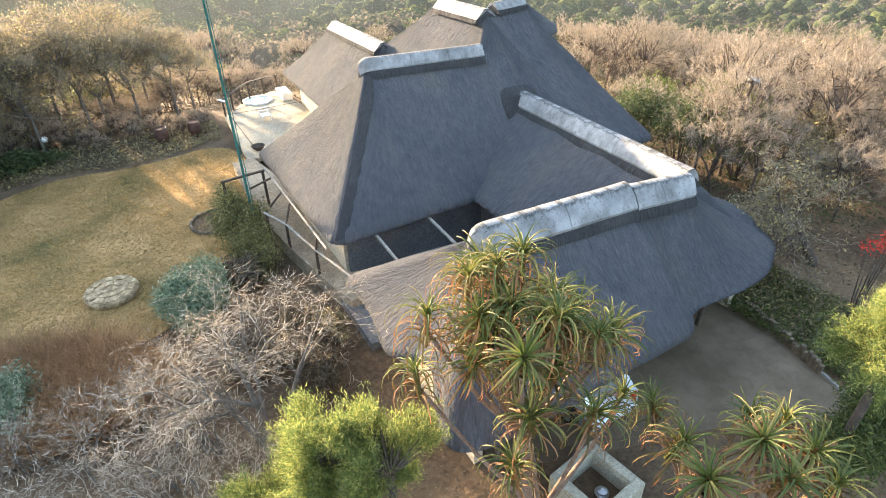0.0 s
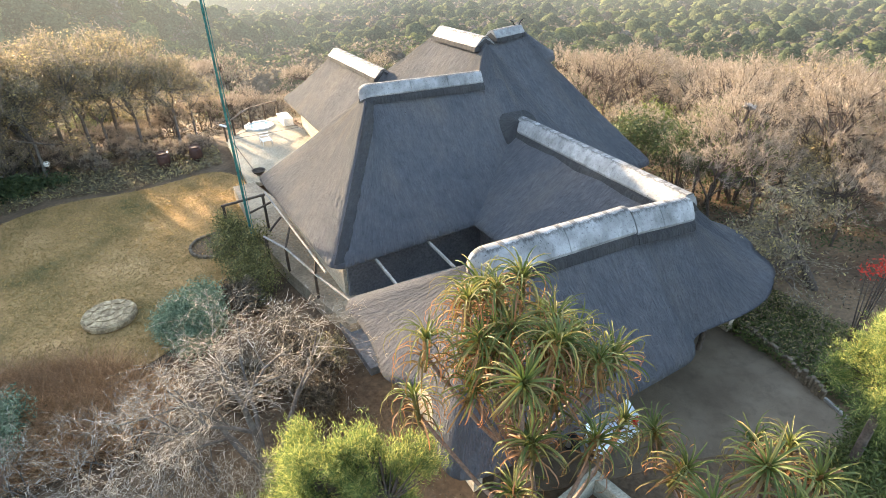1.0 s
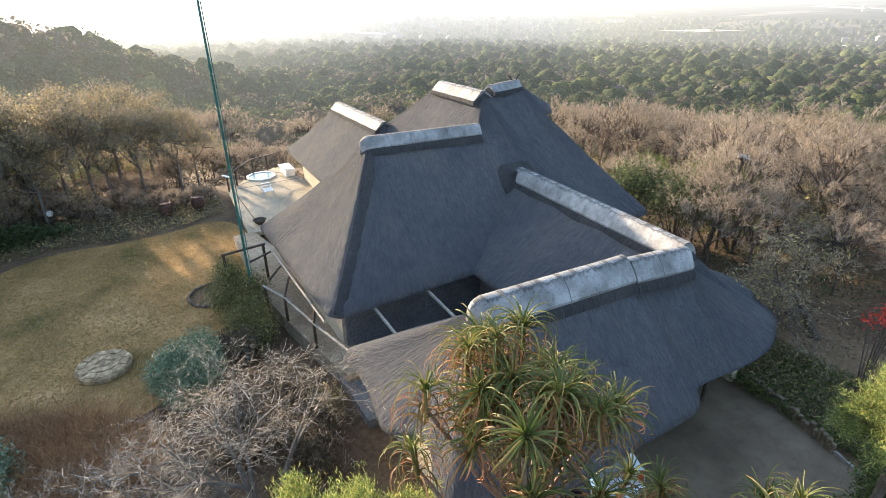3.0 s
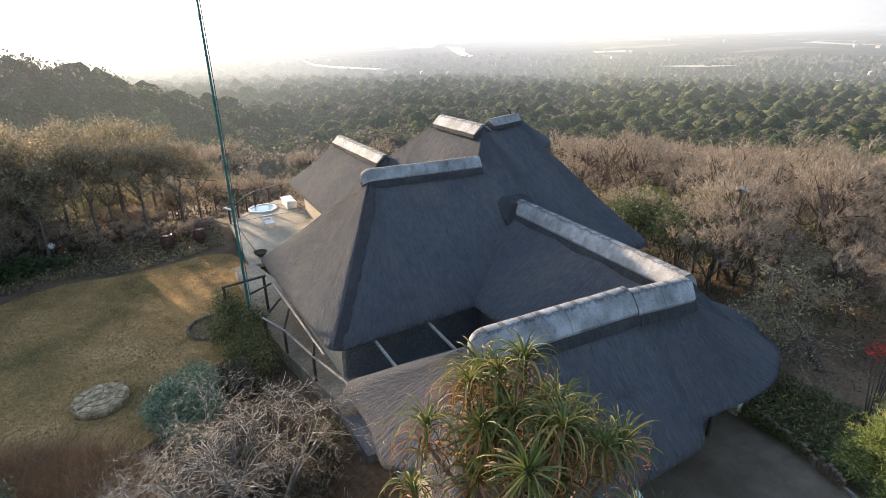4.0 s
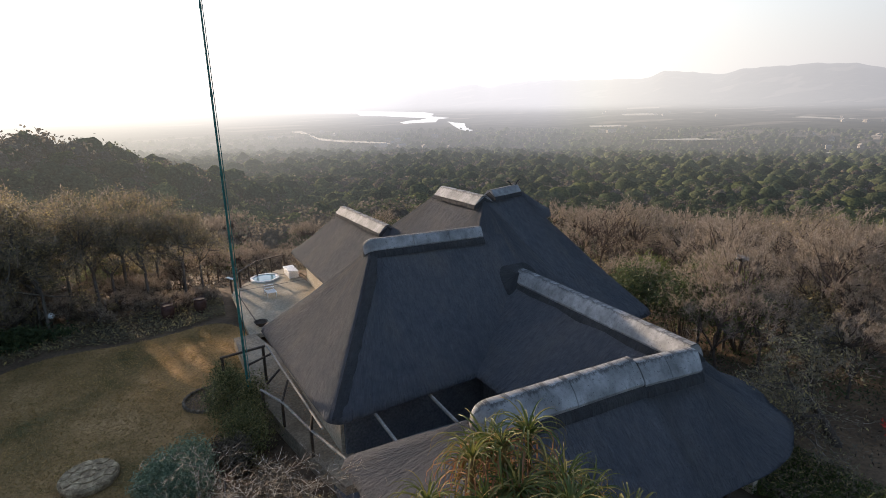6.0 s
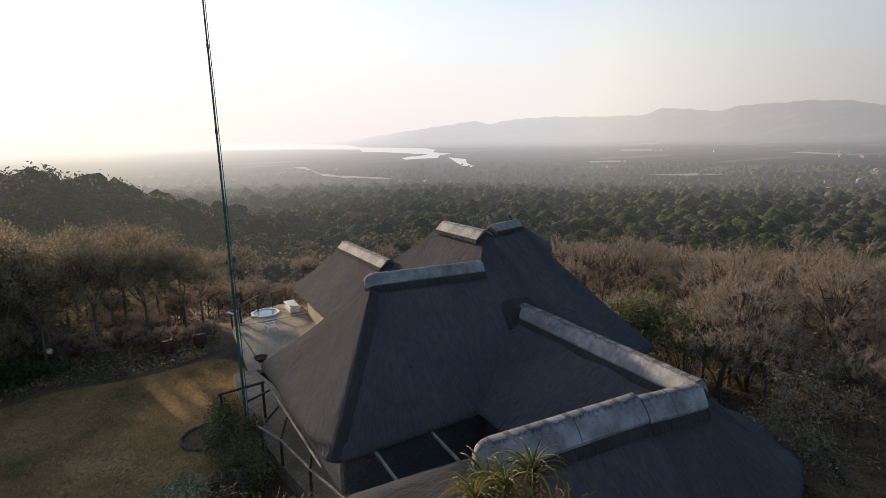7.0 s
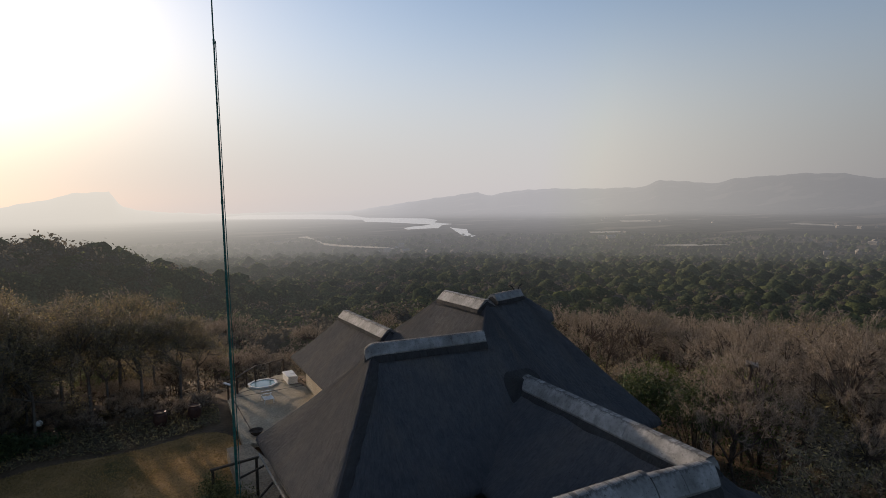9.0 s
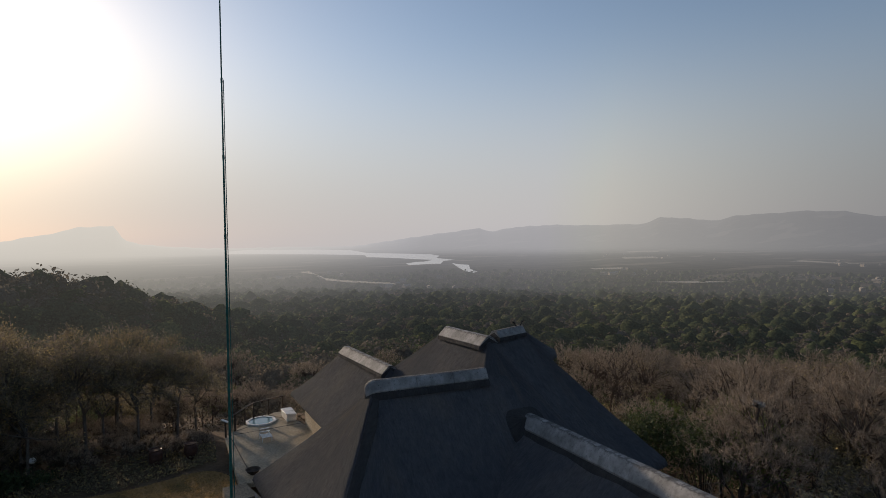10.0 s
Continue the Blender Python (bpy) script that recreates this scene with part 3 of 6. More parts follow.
def thatched_roof(outline, ridge, label, mat=THATCH, rings=26, thick=0.27, sag=0.10, seed=1, step=None):
    """Thatch from a wavy, thick eave up to a ridge line. outline: (x, y, z) of the eave's upper edge, against the clock."""
    rounded = np.array(outline, float)
    for cut in (0.30, 0.10):
        nxt = np.roll(rounded, -1, 0)
        k = np.minimum(cut / np.linalg.norm(nxt - rounded, axis=1), 0.25)[:, None]
        rounded = np.stack([(1 - k) * rounded + k * nxt, k * rounded + (1 - k) * nxt], 1).reshape(-1, 3)
    p, run = resample(rounded, 0.16)
    r = np.array(ridge, float)
    best, q = np.full(len(p), 1e9), np.zeros_like(p)
    for a, b in zip(r, r[1:]):
        d = b - a
        k = np.clip(((p[:, :2] - a[:2]) @ d[:2]) / (d[:2] @ d[:2]), 0, 1)
        c = a + k[:, None] * d
        far = np.linalg.norm(p[:, :2] - c[:, :2], axis=1)
        q[far < best] = c[far < best]
        best = np.minimum(best, far)
    wob = np.array([noise.noise((x * 0.7, y * 0.7, seed)) for x, y, _ in p])
    p[:, 2] += 0.06 * wob
    away = p[:, :2] - q[:, :2]
    p[:, :2] += away / np.linalg.norm(away, axis=1)[:, None] * (0.07 * wob)[:, None]
    slope = np.linalg.norm(p - q, axis=1)
    inward = (q - p) / slope[:, None]
    layers, uvs = [], []
    under = p + inward * 1.1 * np.array([1, 1, 1])
    under[:, 2] -= thick * 1.25
    low = p.copy()
    low[:, 2] -= thick
    low += inward * 0.10
    mid = p - np.array([0, 0, thick * 0.45]) - inward * np.array([0.05, 0.05, 0])
    for ring, at in ((under, -0.9), (low, -0.35), (mid, -0.15)):
        layers.append(ring)
        uvs.append(np.stack([run, np.full(len(run), at)], -1))
    for i in range(rings + 1):
        s = i / rings
        ring = p + (q - p) * s
        ring[:, 2] -= sag * 4 * s * (1 - s) * np.minimum(slope / 5, 1)
        if 0 < i < rings:
            ring[:, 2] += np.array([0.055 * noise.noise((x * 0.8, y * 0.8, seed + 3)) + 0.018 * noise.noise((x * 4, y * 4, seed)) for x, y, _ in ring])
        if step:
            x0, x1, front, drop = step
            ring[:, 2] -= drop * ((ring[:, 0] > x0 + (x1 - x0) * s) & (ring[:, 1] < front)) * min(1, (1 - s) * 6)
        if i == 0:
            ring = ring + inward * 0.05
        layers.append(ring)
        uvs.append(np.stack([run, slope * s], -1))
    n, m = len(p), len(layers)
    i, j = np.meshgrid(np.arange(m - 1), np.arange(n), indexing="ij")
    k = (j + 1) % n
    f = np.stack([i * n + j, i * n + k, (i + 1) * n + k, (i + 1) * n + j], -1).reshape(-1, 4)
    me = quick("thatched_roof", np.vstack(layers), f, mat, uvs=np.vstack(uvs), smooth=True)
    return child(new("thatched_roof", me), house, label)


def ridge_strip(name, a, b, profile, mat, label, round_start=False, round_end=False, stations=6, wobble=0.0):
    """A strip bent over the ridge from a to b. profile: (across, drop) from one edge to the other."""
    a, b = Vector(a), Vector(b)
    d = (b - a)
    flat = Vector((d.x, d.y, 0)).normalized()
    across = Vector((-flat.y, flat.x, 0))
    rows = []
    if round_start:
        for k in range(6):
            t = math.radians(90 * k / 6)
            rows.append((a - flat * 0.44 * math.cos(t), max(math.sin(t), 0.10), -0.26 * (1 - math.sin(t)) ** 1.2))
    for k in range(stations + 1):
        rows.append((a + d * (k / stations), 1.0, 0.0))
    if round_end:
        for k in range(5, -1, -1):
            t = math.radians(90 * k / 6)
            rows.append((b + flat * 0.44 * math.cos(t), max(math.sin(t), 0.10), -0.26 * (1 - math.sin(t)) ** 1.2))
    bm = bmesh.new()
    grid, places, wide = [], {}, max(x for x, _ in profile)
    for c, size, drop in rows:
        row = []
        for x, z in profile:
            w = wobble * noise.noise((c.x * 1.7 + x * 3, c.y * 1.7, z * 3))
            row.append(bm.verts.new(c + across * (x * size) + Vector((0, 0, z + drop * (1 if size < 1 else 0) + w))))
            places[row[-1]] = ((c - a).dot(flat), abs(x) / wide)
        grid.append(row)
    for r0, r1 in zip(grid, grid[1:]):
        for k in range(len(profile) - 1):
            bm.faces.new((r0[k], r0[k + 1], r1[k + 1], r1[k]))
        for k in (1, 3, 6, 8) if name == "ridge_cap" else ():
            bm.edges.get((r0[k], r1[k])).smooth = False
    for end in (bm.faces.new(grid[0][::-1]), bm.faces.new(grid[-1])):
        for edge in end.edges:
            edge.smooth = False
    layer = bm.loops.layers.uv.new("UVMap")
    for face in bm.faces:
        for corner in face.loops:
            corner[layer].uv = places[corner.vert]
    ob = part(name, bm, mat, house, label)
    for poly in ob.data.polygons:
        poly.use_smooth = len(poly.vertices) == 4
    return ob


def cap_profile(half, drop, top=0.14, puff=0.04):
    """Across a cap: a narrow crown, two slopes that swell a little, and a thin turned-down edge."""
    mid = top - 0.025 + (-drop + 0.02 - top + 0.025) * 0.55 + puff
    edge = 0.14 + (half - 0.14) * 0.55
    return [(-half + 0.02, -drop - 0.07), (-half, -drop + 0.02), (-edge, mid), (-0.14, top - 0.025), (-0.08, top), (0.08, top), (0.14, top - 0.025), (edge, mid), (half, -drop + 0.02), (half - 0.02, -drop - 0.07)]


def band_profile(half, drop):
    return [(-half - 0.02, -drop - 0.14), (-half, -drop), (-half * 0.5, -drop * 0.45 + 0.02), (0, 0.04), (half * 0.5, -drop * 0.45 + 0.02), (half, -drop), (half + 0.02, -drop - 0.14)]


def ridge_caps(a, b, pieces, half=0.50, drop=None, round_start=False, round_end=False, slope=0.95, band=0.10, top=0.14, puff=0.04):
    """Cement caps, cast piece by piece, over a band of dark thatch."""
    a, b = Vector(a), Vector(b)
    d = b - a
    drop = drop or half * 0.70
    for k in range(pieces):
        gap = d.normalized() * 0.008
        up = Vector((0, 0, 0.05))
        ridge_strip("ridge_cap", a + d * (k / pieces) + gap + up, a + d * ((k + 1) / pieces) - gap + up, cap_profile(half, drop, top, puff), CAP, "whitewashed cement ridge cap stained black and grey",
                    round_start and k == 0, round_end and k == pieces - 1, 4, 0.012)
    h2 = half + band
    ridge_strip("ridge_band", a, b, band_profile(h2, h2 * slope - 0.10), THATCH_DARK, "dark thatch band under the ridge cap", round_start, round_end, 8, 0.02)


EAVE = 2.5
# The main block: one long slope towards the front court, hipped at its left end.
thatched_roof([(4.25, 14.55, EAVE), (13.6, 15.0, EAVE), (13.6, 23.3, EAVE), (4.1, 23.3, EAVE)], [(7.6, 18.85, 6.52), (12.3, 18.7, 6.42), (13.45, 18.7, 6.12)], "weathered grey thatch, brown where the sun strikes", seed=2)
# The tall rear block: a long ridge running back, and a short one turned towards the side.
thatched_roof([(8.4, 14.78, EAVE), (16.6, 15.3, EAVE), (16.6, 29.6, EAVE), (8.4, 29.0, EAVE)], [(13.25, 23.5, 7.36), (13.35, 19.95, 7.40)], "tall hipped brown-grey thatch", seed=5)
thatched_roof([(9.0, 14.82, EAVE), (19.3, 15.5, EAVE), (19.6, 27.5, EAVE), (12.0, 27.0, EAVE)], [(13.3, 19.97, 7.38), (15.5, 20.4, 7.5)], "tall hipped grey thatch", seed=6)
# A small upper tier behind the peak.
thatched_roof([(14.2, 19.5, 6.5), (16.8, 19.6, 6.42), (17.75, 20.9, 6.40), (17.4, 22.0, 6.42), (14.4, 21.4, 6.3)], [(14.3, 20.26, 7.60), (15.45, 20.5, 7.66)], "small upper tier of grey thatch", rings=12, thick=0.3, seed=8)
# The left rear wing beside the deck.
thatched_roof([(8.2, 23.0, EAVE), (14.0, 23.0, EAVE), (14.0, 34.5, EAVE), (8.4, 34.4, EAVE)], [(11.1, 25.2, 5.4), (10.85, 31.0, 5.4)], "brown thatched wing beside the deck", seed=11)
# The front wing, with a set-back in its eave and a raised brow over the side entrance.
thatched_roof([(3.46, 6.3, EAVE), (4.27, 5.9, EAVE), (7.1, 6.0, EAVE), (10.7, 6.2, EAVE - 0.05), (11.1, 6.8, EAVE), (13.4, 6.65, EAVE), (14.6, 6.85, EAVE), (16.1, 7.7, EAVE), (17.0, 9.8, EAVE), (16.6, 11.6, EAVE),
               (15.0, 12.4, EAVE), (3.84, 12.85, EAVE), (4.0, 11.4, EAVE), (3.78, 10.2, EAVE), (3.62, 9.3, EAVE), (4.1, 8.5, 2.85), (4.2, 8.0, 3.0), (3.85, 7.4, 2.7)],
              [(6.25, 9.2, 5.12), (10.5, 9.08, 5.08), (12.6, 8.9, 4.95)], "low front wing of grey thatch with a wavy eave", seed=14, step=(10.95, 10.45, 8.9, 0.20))
# The link between the front wing and the main block.
thatched_roof([(9.65, 7.9, EAVE), (16.0, 7.9, EAVE), (16.0, 18.5, EAVE), (9.65, 18.5, EAVE)], [(13.05, 9.2, 4.95), (13.2, 17.4, 4.85)], "linking thatch with a long white ridge", seed=17)

ridge_caps((7.72, 18.85, 6.56), (12.25, 18.65, 6.46), 3, half=0.32, round_start=True, puff=0.0)
ridge_caps((13.33, 19.9, 7.48), (13.27, 23.4, 7.42), 2, half=0.48, drop=0.30, slope=0.74, top=0.07, puff=0.0, band=0.03)
ridge_caps((13.75, 20.15, 7.64), (15.45, 20.5, 7.66), 2, half=0.32, drop=0.20, slope=0.8, top=0.07, puff=0.0, band=0.03)
ridge_caps((11.1, 25.2, 5.44), (10.88, 31.0, 5.48), 2, half=0.48, drop=0.30, slope=0.74, top=0.07, puff=0.0, band=0.03)
ridge_caps((6.3, 9.2, 5.18), (10.55, 9.06, 5.14), 2, half=0.51, round_start=True, puff=0.06)
ridge_caps((10.6, 9.0, 5.06), (12.45, 8.86, 4.98), 2, half=0.46, round_end=True)
ridge_caps((12.95, 8.98, 4.95), (13.2, 17.05, 4.92), 3, half=0.42)


def hip_strip(a, b, side, width, sag, label):
    """A darker strip of re-laid thatch along a hip, from its foot a to its head b."""
    a, b, side = Vector(a), Vector(b), Vector(side)
    rows, uvs, n = [], [], 24
    for k in range(n + 1):
        s = k / n
        c = a.lerp(b, s) - Vector((0, 0, sag * 4 * s * (1 - s) - 0.05))
        wob = 0.05 * noise.noise((k * 0.7, 1, 2))
        reach = (width + wob) * min(1, (1 - s) * 3 + 0.45)
        rows += [c - Vector((0, 0, 0.16)) - side * 0.06, c, c + side * reach * 0.5 + Vector((0, 0, 0.0)), c + side * reach, c + side * (reach + 0.02) - Vector((0, 0, 0.16))]
        uvs += [(j * width / 4, s * (b - a).length) for j in range(5)]
    i, j = np.meshgrid(np.arange(n), np.arange(4), indexing="ij")
    f = np.stack([i * 5 + j, i * 5 + j + 1, (i + 1) * 5 + j + 1, (i + 1) * 5 + j], -1).reshape(-1, 4)
    return child(new("hip_strip", quick("hip_strip", [tuple(q) for q in rows], f, THATCH_DARK, uvs, True)), house, label)


hip_strip((4.32, 14.62, 2.5), (7.6, 18.7, 6.4), (1, 0, 0), 0.40, 0.10, "darker re-laid thatch along the hip")
# Plain prongs stand in for two dark bird-like shapes on the peak.
finial = thing("ridge_finial", "pair of small dark prongs standing in for bird-like shapes on the roof's peak", "finial", (15.3, 20.5, 7.74))
for side in (-1, 1):
    part("prong", rod((side * 0.10, 0, 0), (side * 0.22, 0, 0.20), 0.03, 0.022, 6), RUBBER, finial)
    part("tip", rod((side * 0.22, 0, 0.19), (side * 0.36, 0, 0.26), 0.035, 0.01, 6), RUBBER, finial)
part("base", bar((-0.16, 0, 0.0), (0.16, 0, 0.0), 0.07, 0.06), RUBBER, finial)
# The thatched collar where the link dies into the main slope.
thatched_roof([(12.3, 16.5, 4.2), (14.05, 16.5, 4.2), (14.1, 17.7, 5.15), (12.2, 17.7, 5.15)], [(12.9, 16.9, 5.0), (13.4, 16.9, 5.0)], "raised dark collar of thatch", THATCH_DARK, 6, 0.2, 0.0, 20)


def wall(name, a, b, z0, z1, mat, label="", thick=0.25):
    a, b = Vector((*a, 0)), Vector((*b, 0))
    d = b - a
    turn = Matrix.Rotation(math.atan2(d.y, d.x), 4, "Z")
    return part(name, box((d.length, thick, z1 - z0), (a + b) / 2 + Vector((0, 0, (z0 + z1) / 2)), turn, 0.01), mat, house, label)


FLOOR = 0.3
for a, b, mat in (((5.0, 15.6), (18.3, 15.8), DARKWALL), ((5.0, 15.6), (5.0, 22.4), PLASTER), ((18.3, 15.8), (18.3, 29.0), PLASTER), ((9.2, 23.4), (9.2, 33.4), PLASTER), ((9.2, 33.4), (13.2, 33.4), PLASTER), ((5.0, 22.4), (9.2, 22.4), PLASTER),
                  ((4.9, 12.0), (10.5, 12.0), DARKWALL), ((10.5, 12.0), (10.5, 15.6), DARKWALL), ((4.9, 7.2), (4.9, 12.0), PLASTER), ((15.2, 8.0), (15.2, 15.6), PLASTER), ((4.9, 10.4), (15.2, 10.4), PLASTER)):
    wall("wall", a, b, 0, 2.7, mat)
part("court_floor", box((6.6, 3.4, FLOOR), (7.55, 13.8, FLOOR / 2), None, 0.01), PAVING, house, "dark slate paving of the inner court")
for x in (5.75, 7.75):
    part("beam", bar((x, 15.2, 2.3), (x - 0.06, 12.6, 2.26), 0.07, 0.10), GREYTIMBER, house, "pale weathered roof beam")
for x, y in ((13.6, 7.9), (5.3, 7.0), (9.4, 7.0)):
    part("post", rod((x, y, 0), (x, y, 2.4), 0.09, 0.08), DARKBARK, house, "dark round timber post")

# ---- terrace, railing and deck ----
BASE = 0.6
terrace = part("terrace", slab([(3.45, 19.6), (3.62, 18.2), (4.0, 15.8), (4.4, 14.0), (5.2, 14.0), (5.2, 23.0), (4.5, 27.0), (3.5, 27.0), (3.4, 23.0)], -0.1, BASE), TERRACE, None)
tagged(terrace, "raised pale plastered terrace littered with dry leaves", "terrace", kind="structure")

railing = thing("terrace_railing", "weathered timber railing along the raised terrace", "railing")
rail_line = [(3.2, 19.4, 1.6), (3.66, 18.1, 1.6), (4.02, 15.9, 1.6), (4.45, 13.9, 1.6)]
for a, b in zip(rail_line, rail_line[1:]):
    part("rail", bar(a, b, 0.07, 0.06), GREYTIMBER, railing, "bleached timber rail")
for x, y, z in ((3.66, 18.15, 1.6), (4.02, 15.95, 1.6), (3.25, 19.35, 1.6)):
    part("post", bar((x, y, BASE - 0.02), (x, y, z), 0.09), TIMBER, railing, "dark timber post")
pergola = thing("pergola", "dark timber pergola frame between mast and eave", "pergola")
for x, y in ((3.86, 21.7), (2.27, 21.5)):
    part("post", bar((x, y, 0.0 if x < 3 else BASE), (x, y, 2.25), 0.10), TIMBER, pergola)
part("cross_beam", bar((2.2, 21.5, 2.22), (3.95, 21.7, 2.22), 0.09, 0.08), TIMBER, pergola)
part("long_beam", bar((4.02, 22.0, 2.2), (4.1, 14.9, 2.2), 0.05, 0.07), GREYTIMBER, pergola, "pale beam under the thatch")
for (ax, ay, az), (bx, by, bz) in (((3.1, 20.9, 1.95), (4.0, 21.0, 2.15)), ((3.45, 19.4, 1.75), (4.0, 19.6, 2.12)), ((3.66, 18.1, 1.63), (4.03, 18.6, 2.12)), ((4.02, 15.9, 1.63), (4.1, 15.9, 2.12))):
    part("rafter", bar((ax, ay, az), (bx, by, bz), 0.06, 0.07), TIMBER, pergola)

mast = thing("antenna_mast", "tall slim green steel mast with a cable tied alongside", "mast", (2.95, 20.5, 0))
mast_z = [0.0, 4.0, 6.7, 9.4, 12.0, 14.7, 17.3, 20.4, 23.5]
for k, (a, b) in enumerate(zip(mast_z, mast_z[1:])):
    r = 0.050 - 0.0042 * k
    m = rod((0, 0, a), (0, 0, b), r, r - 0.002, 12)
    spin([(r + 0.007, b - 0.1), (r + 0.007, b + 0.06)], 12, (0, 0, 0), m)
    part("mast_section", m, MAST, mast)
sway = [0.085, 0.10, 0.09, 0.08, 0.065, 0.055, 0.05]
for k in range(6):
    part("cable", rod((sway[k], -0.05, mast_z[k]), (sway[k + 1], -0.05, mast_z[k + 1]), 0.014, None, 6), MAST, mast, "green plastic cable")
part("foot", spin([(0.22, 0), (0.22, 0.04), (0.10, 0.08), (0.09, 0.3)], 16), MAST, mast, "bolted steel foot")

deck = thing("timber_deck", "sun-bleached timber deck on dark posts", "deck")
DECK_EDGE = [(4.25, 26.9), (4.6, 33.8), (6.6, 36.35), (8.65, 37.0), (9.1, 33.0), (9.1, 26.9)]


def inside_span(outline, y):
    """The stretch of x within an outline at y."""
    xs = []
    for (ax, ay), (bx, by) in zip(outline, outline[1:] + outline[:1]):
        if (ay - y) * (by - y) < 0:
            xs.append(ax + (bx - ax) * (y - ay) / (by - ay))
    return (min(xs), max(xs)) if len(xs) > 1 else None


y = 26.97
while y < 37.0:
    span = inside_span(DECK_EDGE, y)
    if span and span[1] - span[0] > 0.3:
        part("board", box((span[1] - span[0], 0.134, 0.035), ((span[0] + span[1]) / 2, y, BASE - 0.018), None, 0.004), DECK, deck)
    y += 0.14
for a, b in zip(DECK_EDGE, DECK_EDGE[1:] + DECK_EDGE[:1]):
    part("fascia", bar((*a, BASE - 0.13), (*b, BASE - 0.13), 0.05, 0.18), DECK, deck)
for a, b in (((4.75, 33.9), (9.0, 33.9)), ((7.62, 36.4), (9.0, 34.2)), ((4.86, 33.6), (4.9, 28.0)), ((6.6, 36.2), (6.75, 35.9)), ((5.3, 34.5), (6.1, 34.9))):
    part("joint_batten", bar((*a, BASE + 0.001), (*b, BASE + 0.001), 0.06, 0.012, 0.002), TIMBER, deck, "dark batten between deck panels")
for x, y in DECK_EDGE[:4]:
    part("stilt", bar((x + 0.12, y - 0.1, float(height(x, y)) - 0.2), (x + 0.12, y - 0.1, BASE - 0.05), 0.14), TIMBER, deck)

deck_rail = thing("deck_railing", "dark timber railing round the deck's outer edge", "railing")
posts = [(4.62, 33.7), (5.25, 34.5), (5.95, 35.4), (6.62, 36.22), (7.6, 36.55), (8.55, 36.85)]
for x, y in posts:
    part("post", bar((x, y, BASE), (x, y, BASE + 1.0), 0.09), TIMBER, deck_rail)
for a, b in zip(posts, posts[1:]):
    part("top_rail", bar((*a, BASE + 1.0), (*b, BASE + 1.0), 0.10, 0.05), TIMBER, deck_rail)
part("end_rail", bar((4.45, 33.9, BASE + 0.98), (4.70, 33.3, BASE + 0.98), 0.16, 0.05), WHITE, deck_rail, "white painted rail end")

tub = thing("hot_tub", "white octagonal plunge tub sunk in the deck, with blue water", "hot tub", (6.92, 35.5, BASE))


def octagon(r0, r1, z0, z1):
    bm = bmesh.new()
    rings = []
    for r, z in ((r0, z0), (r0, z1), (r1, z1), (r1, z0)):
        rings.append([bm.verts.new((r * math.cos(math.pi / 8 + k * math.pi / 4), r * math.sin(math.pi / 8 + k * math.pi / 4), z)) for k in range(8)])
    for a, b in zip(rings, rings[1:] + rings[:1]):
        for k in range(8):
            bm.faces.new((a[k], a[(k + 1) % 8], b[(k + 1) % 8], b[k]))
    return bm


part("rim", octagon(0.92, 0.78, 0.0, 0.07), WHITE, tub)
water = bmesh.new()
water.faces.new([water.verts.new((0.80 * math.cos(math.pi / 8 + k * math.pi / 4), 0.80 * math.sin(math.pi / 8 + k * math.pi / 4), 0.03)) for k in range(8)])
part("water", water, WATER, tub, "pale blue water")

lounger = thing("sun_lounger", "white slatted sun lounger beside the tub", "lounger", (6.5, 32.3, BASE))
for k in range(7):
    part("slat", box((0.55, 0.10, 0.02), (0, -0.6 + 0.13 * k, 0.30 + (0.0 if k < 5 else 0.12 * (k - 4))), None, 0.004), WHITE, lounger)
for x in (-0.25, 0.25):
    part("side_rail", bar((x, -0.66, 0.28), (x, 0.3, 0.28), 0.04), WHITE, lounger)
    for y in (-0.55, 0.2):
        part("leg", bar((x, y, 0), (x, y, 0.28), 0.04), WHITE, lounger)
cabinet = thing("deck_cabinet", "white boxy cabinet with a lifted lid against the wing", "cabinet", (8.55, 35.2, BASE))
part("body", box((0.6, 1.4, 0.42), (0, 0, 0.21), None, 0.03), WHITE, cabinet)
part("lid", box((0.68, 0.68, 0.05), (-0.02, -0.36, 0.455), Matrix.Rotation(radians(6), 4, "Y"), 0.015), WHITE, cabinet)
part("lid", box((0.68, 0.68, 0.05), (-0.02, 0.36, 0.45), None, 0.015), WHITE, cabinet)
bowl = thing("fire_bowl", "dark iron fire bowl standing on the deck", "fire bowl", (5.0, 27.8, BASE))
part("bowl", spin([(0.12, 0.05), (0.25, 0.11), (0.34, 0.24), (0.35, 0.25), (0.32, 0.245), (0.24, 0.14), (0.07, 0.10)], 24), TIMBER, bowl)
part("foot", spin([(0.14, 0.0), (0.14, 0.02), (0.09, 0.06)], 16), TIMBER, bowl)

# ---- garden ----
slab_ob = thing("stone_slab", "round weathered stone slab raised on the lawn", "stone slab", (-2.4, 19.3, 0))
disc = bmesh.new()
N = 44
rings = []
for r, z in ((0.80, 0.0), (0.86, 0.06), (0.88, 0.2), (0.84, 0.27), (0.6, 0.275), (0.3, 0.27), (0.06, 0.272)):
    rings.append([disc.verts.new((r * (1 + 0.05 * noise.noise((math.cos(a) * 2, math.sin(a) * 2, 4))) * math.cos(a), r * (1 + 0.05 * noise.noise((math.cos(a) * 2, math.sin(a) * 2, 4))) * math.sin(a),
                                  z + 0.025 * noise.noise((r * 5 * math.cos(a), r * 5 * math.sin(a), z * 3)))) for a in (2 * math.pi * k / N for k in range(N))])
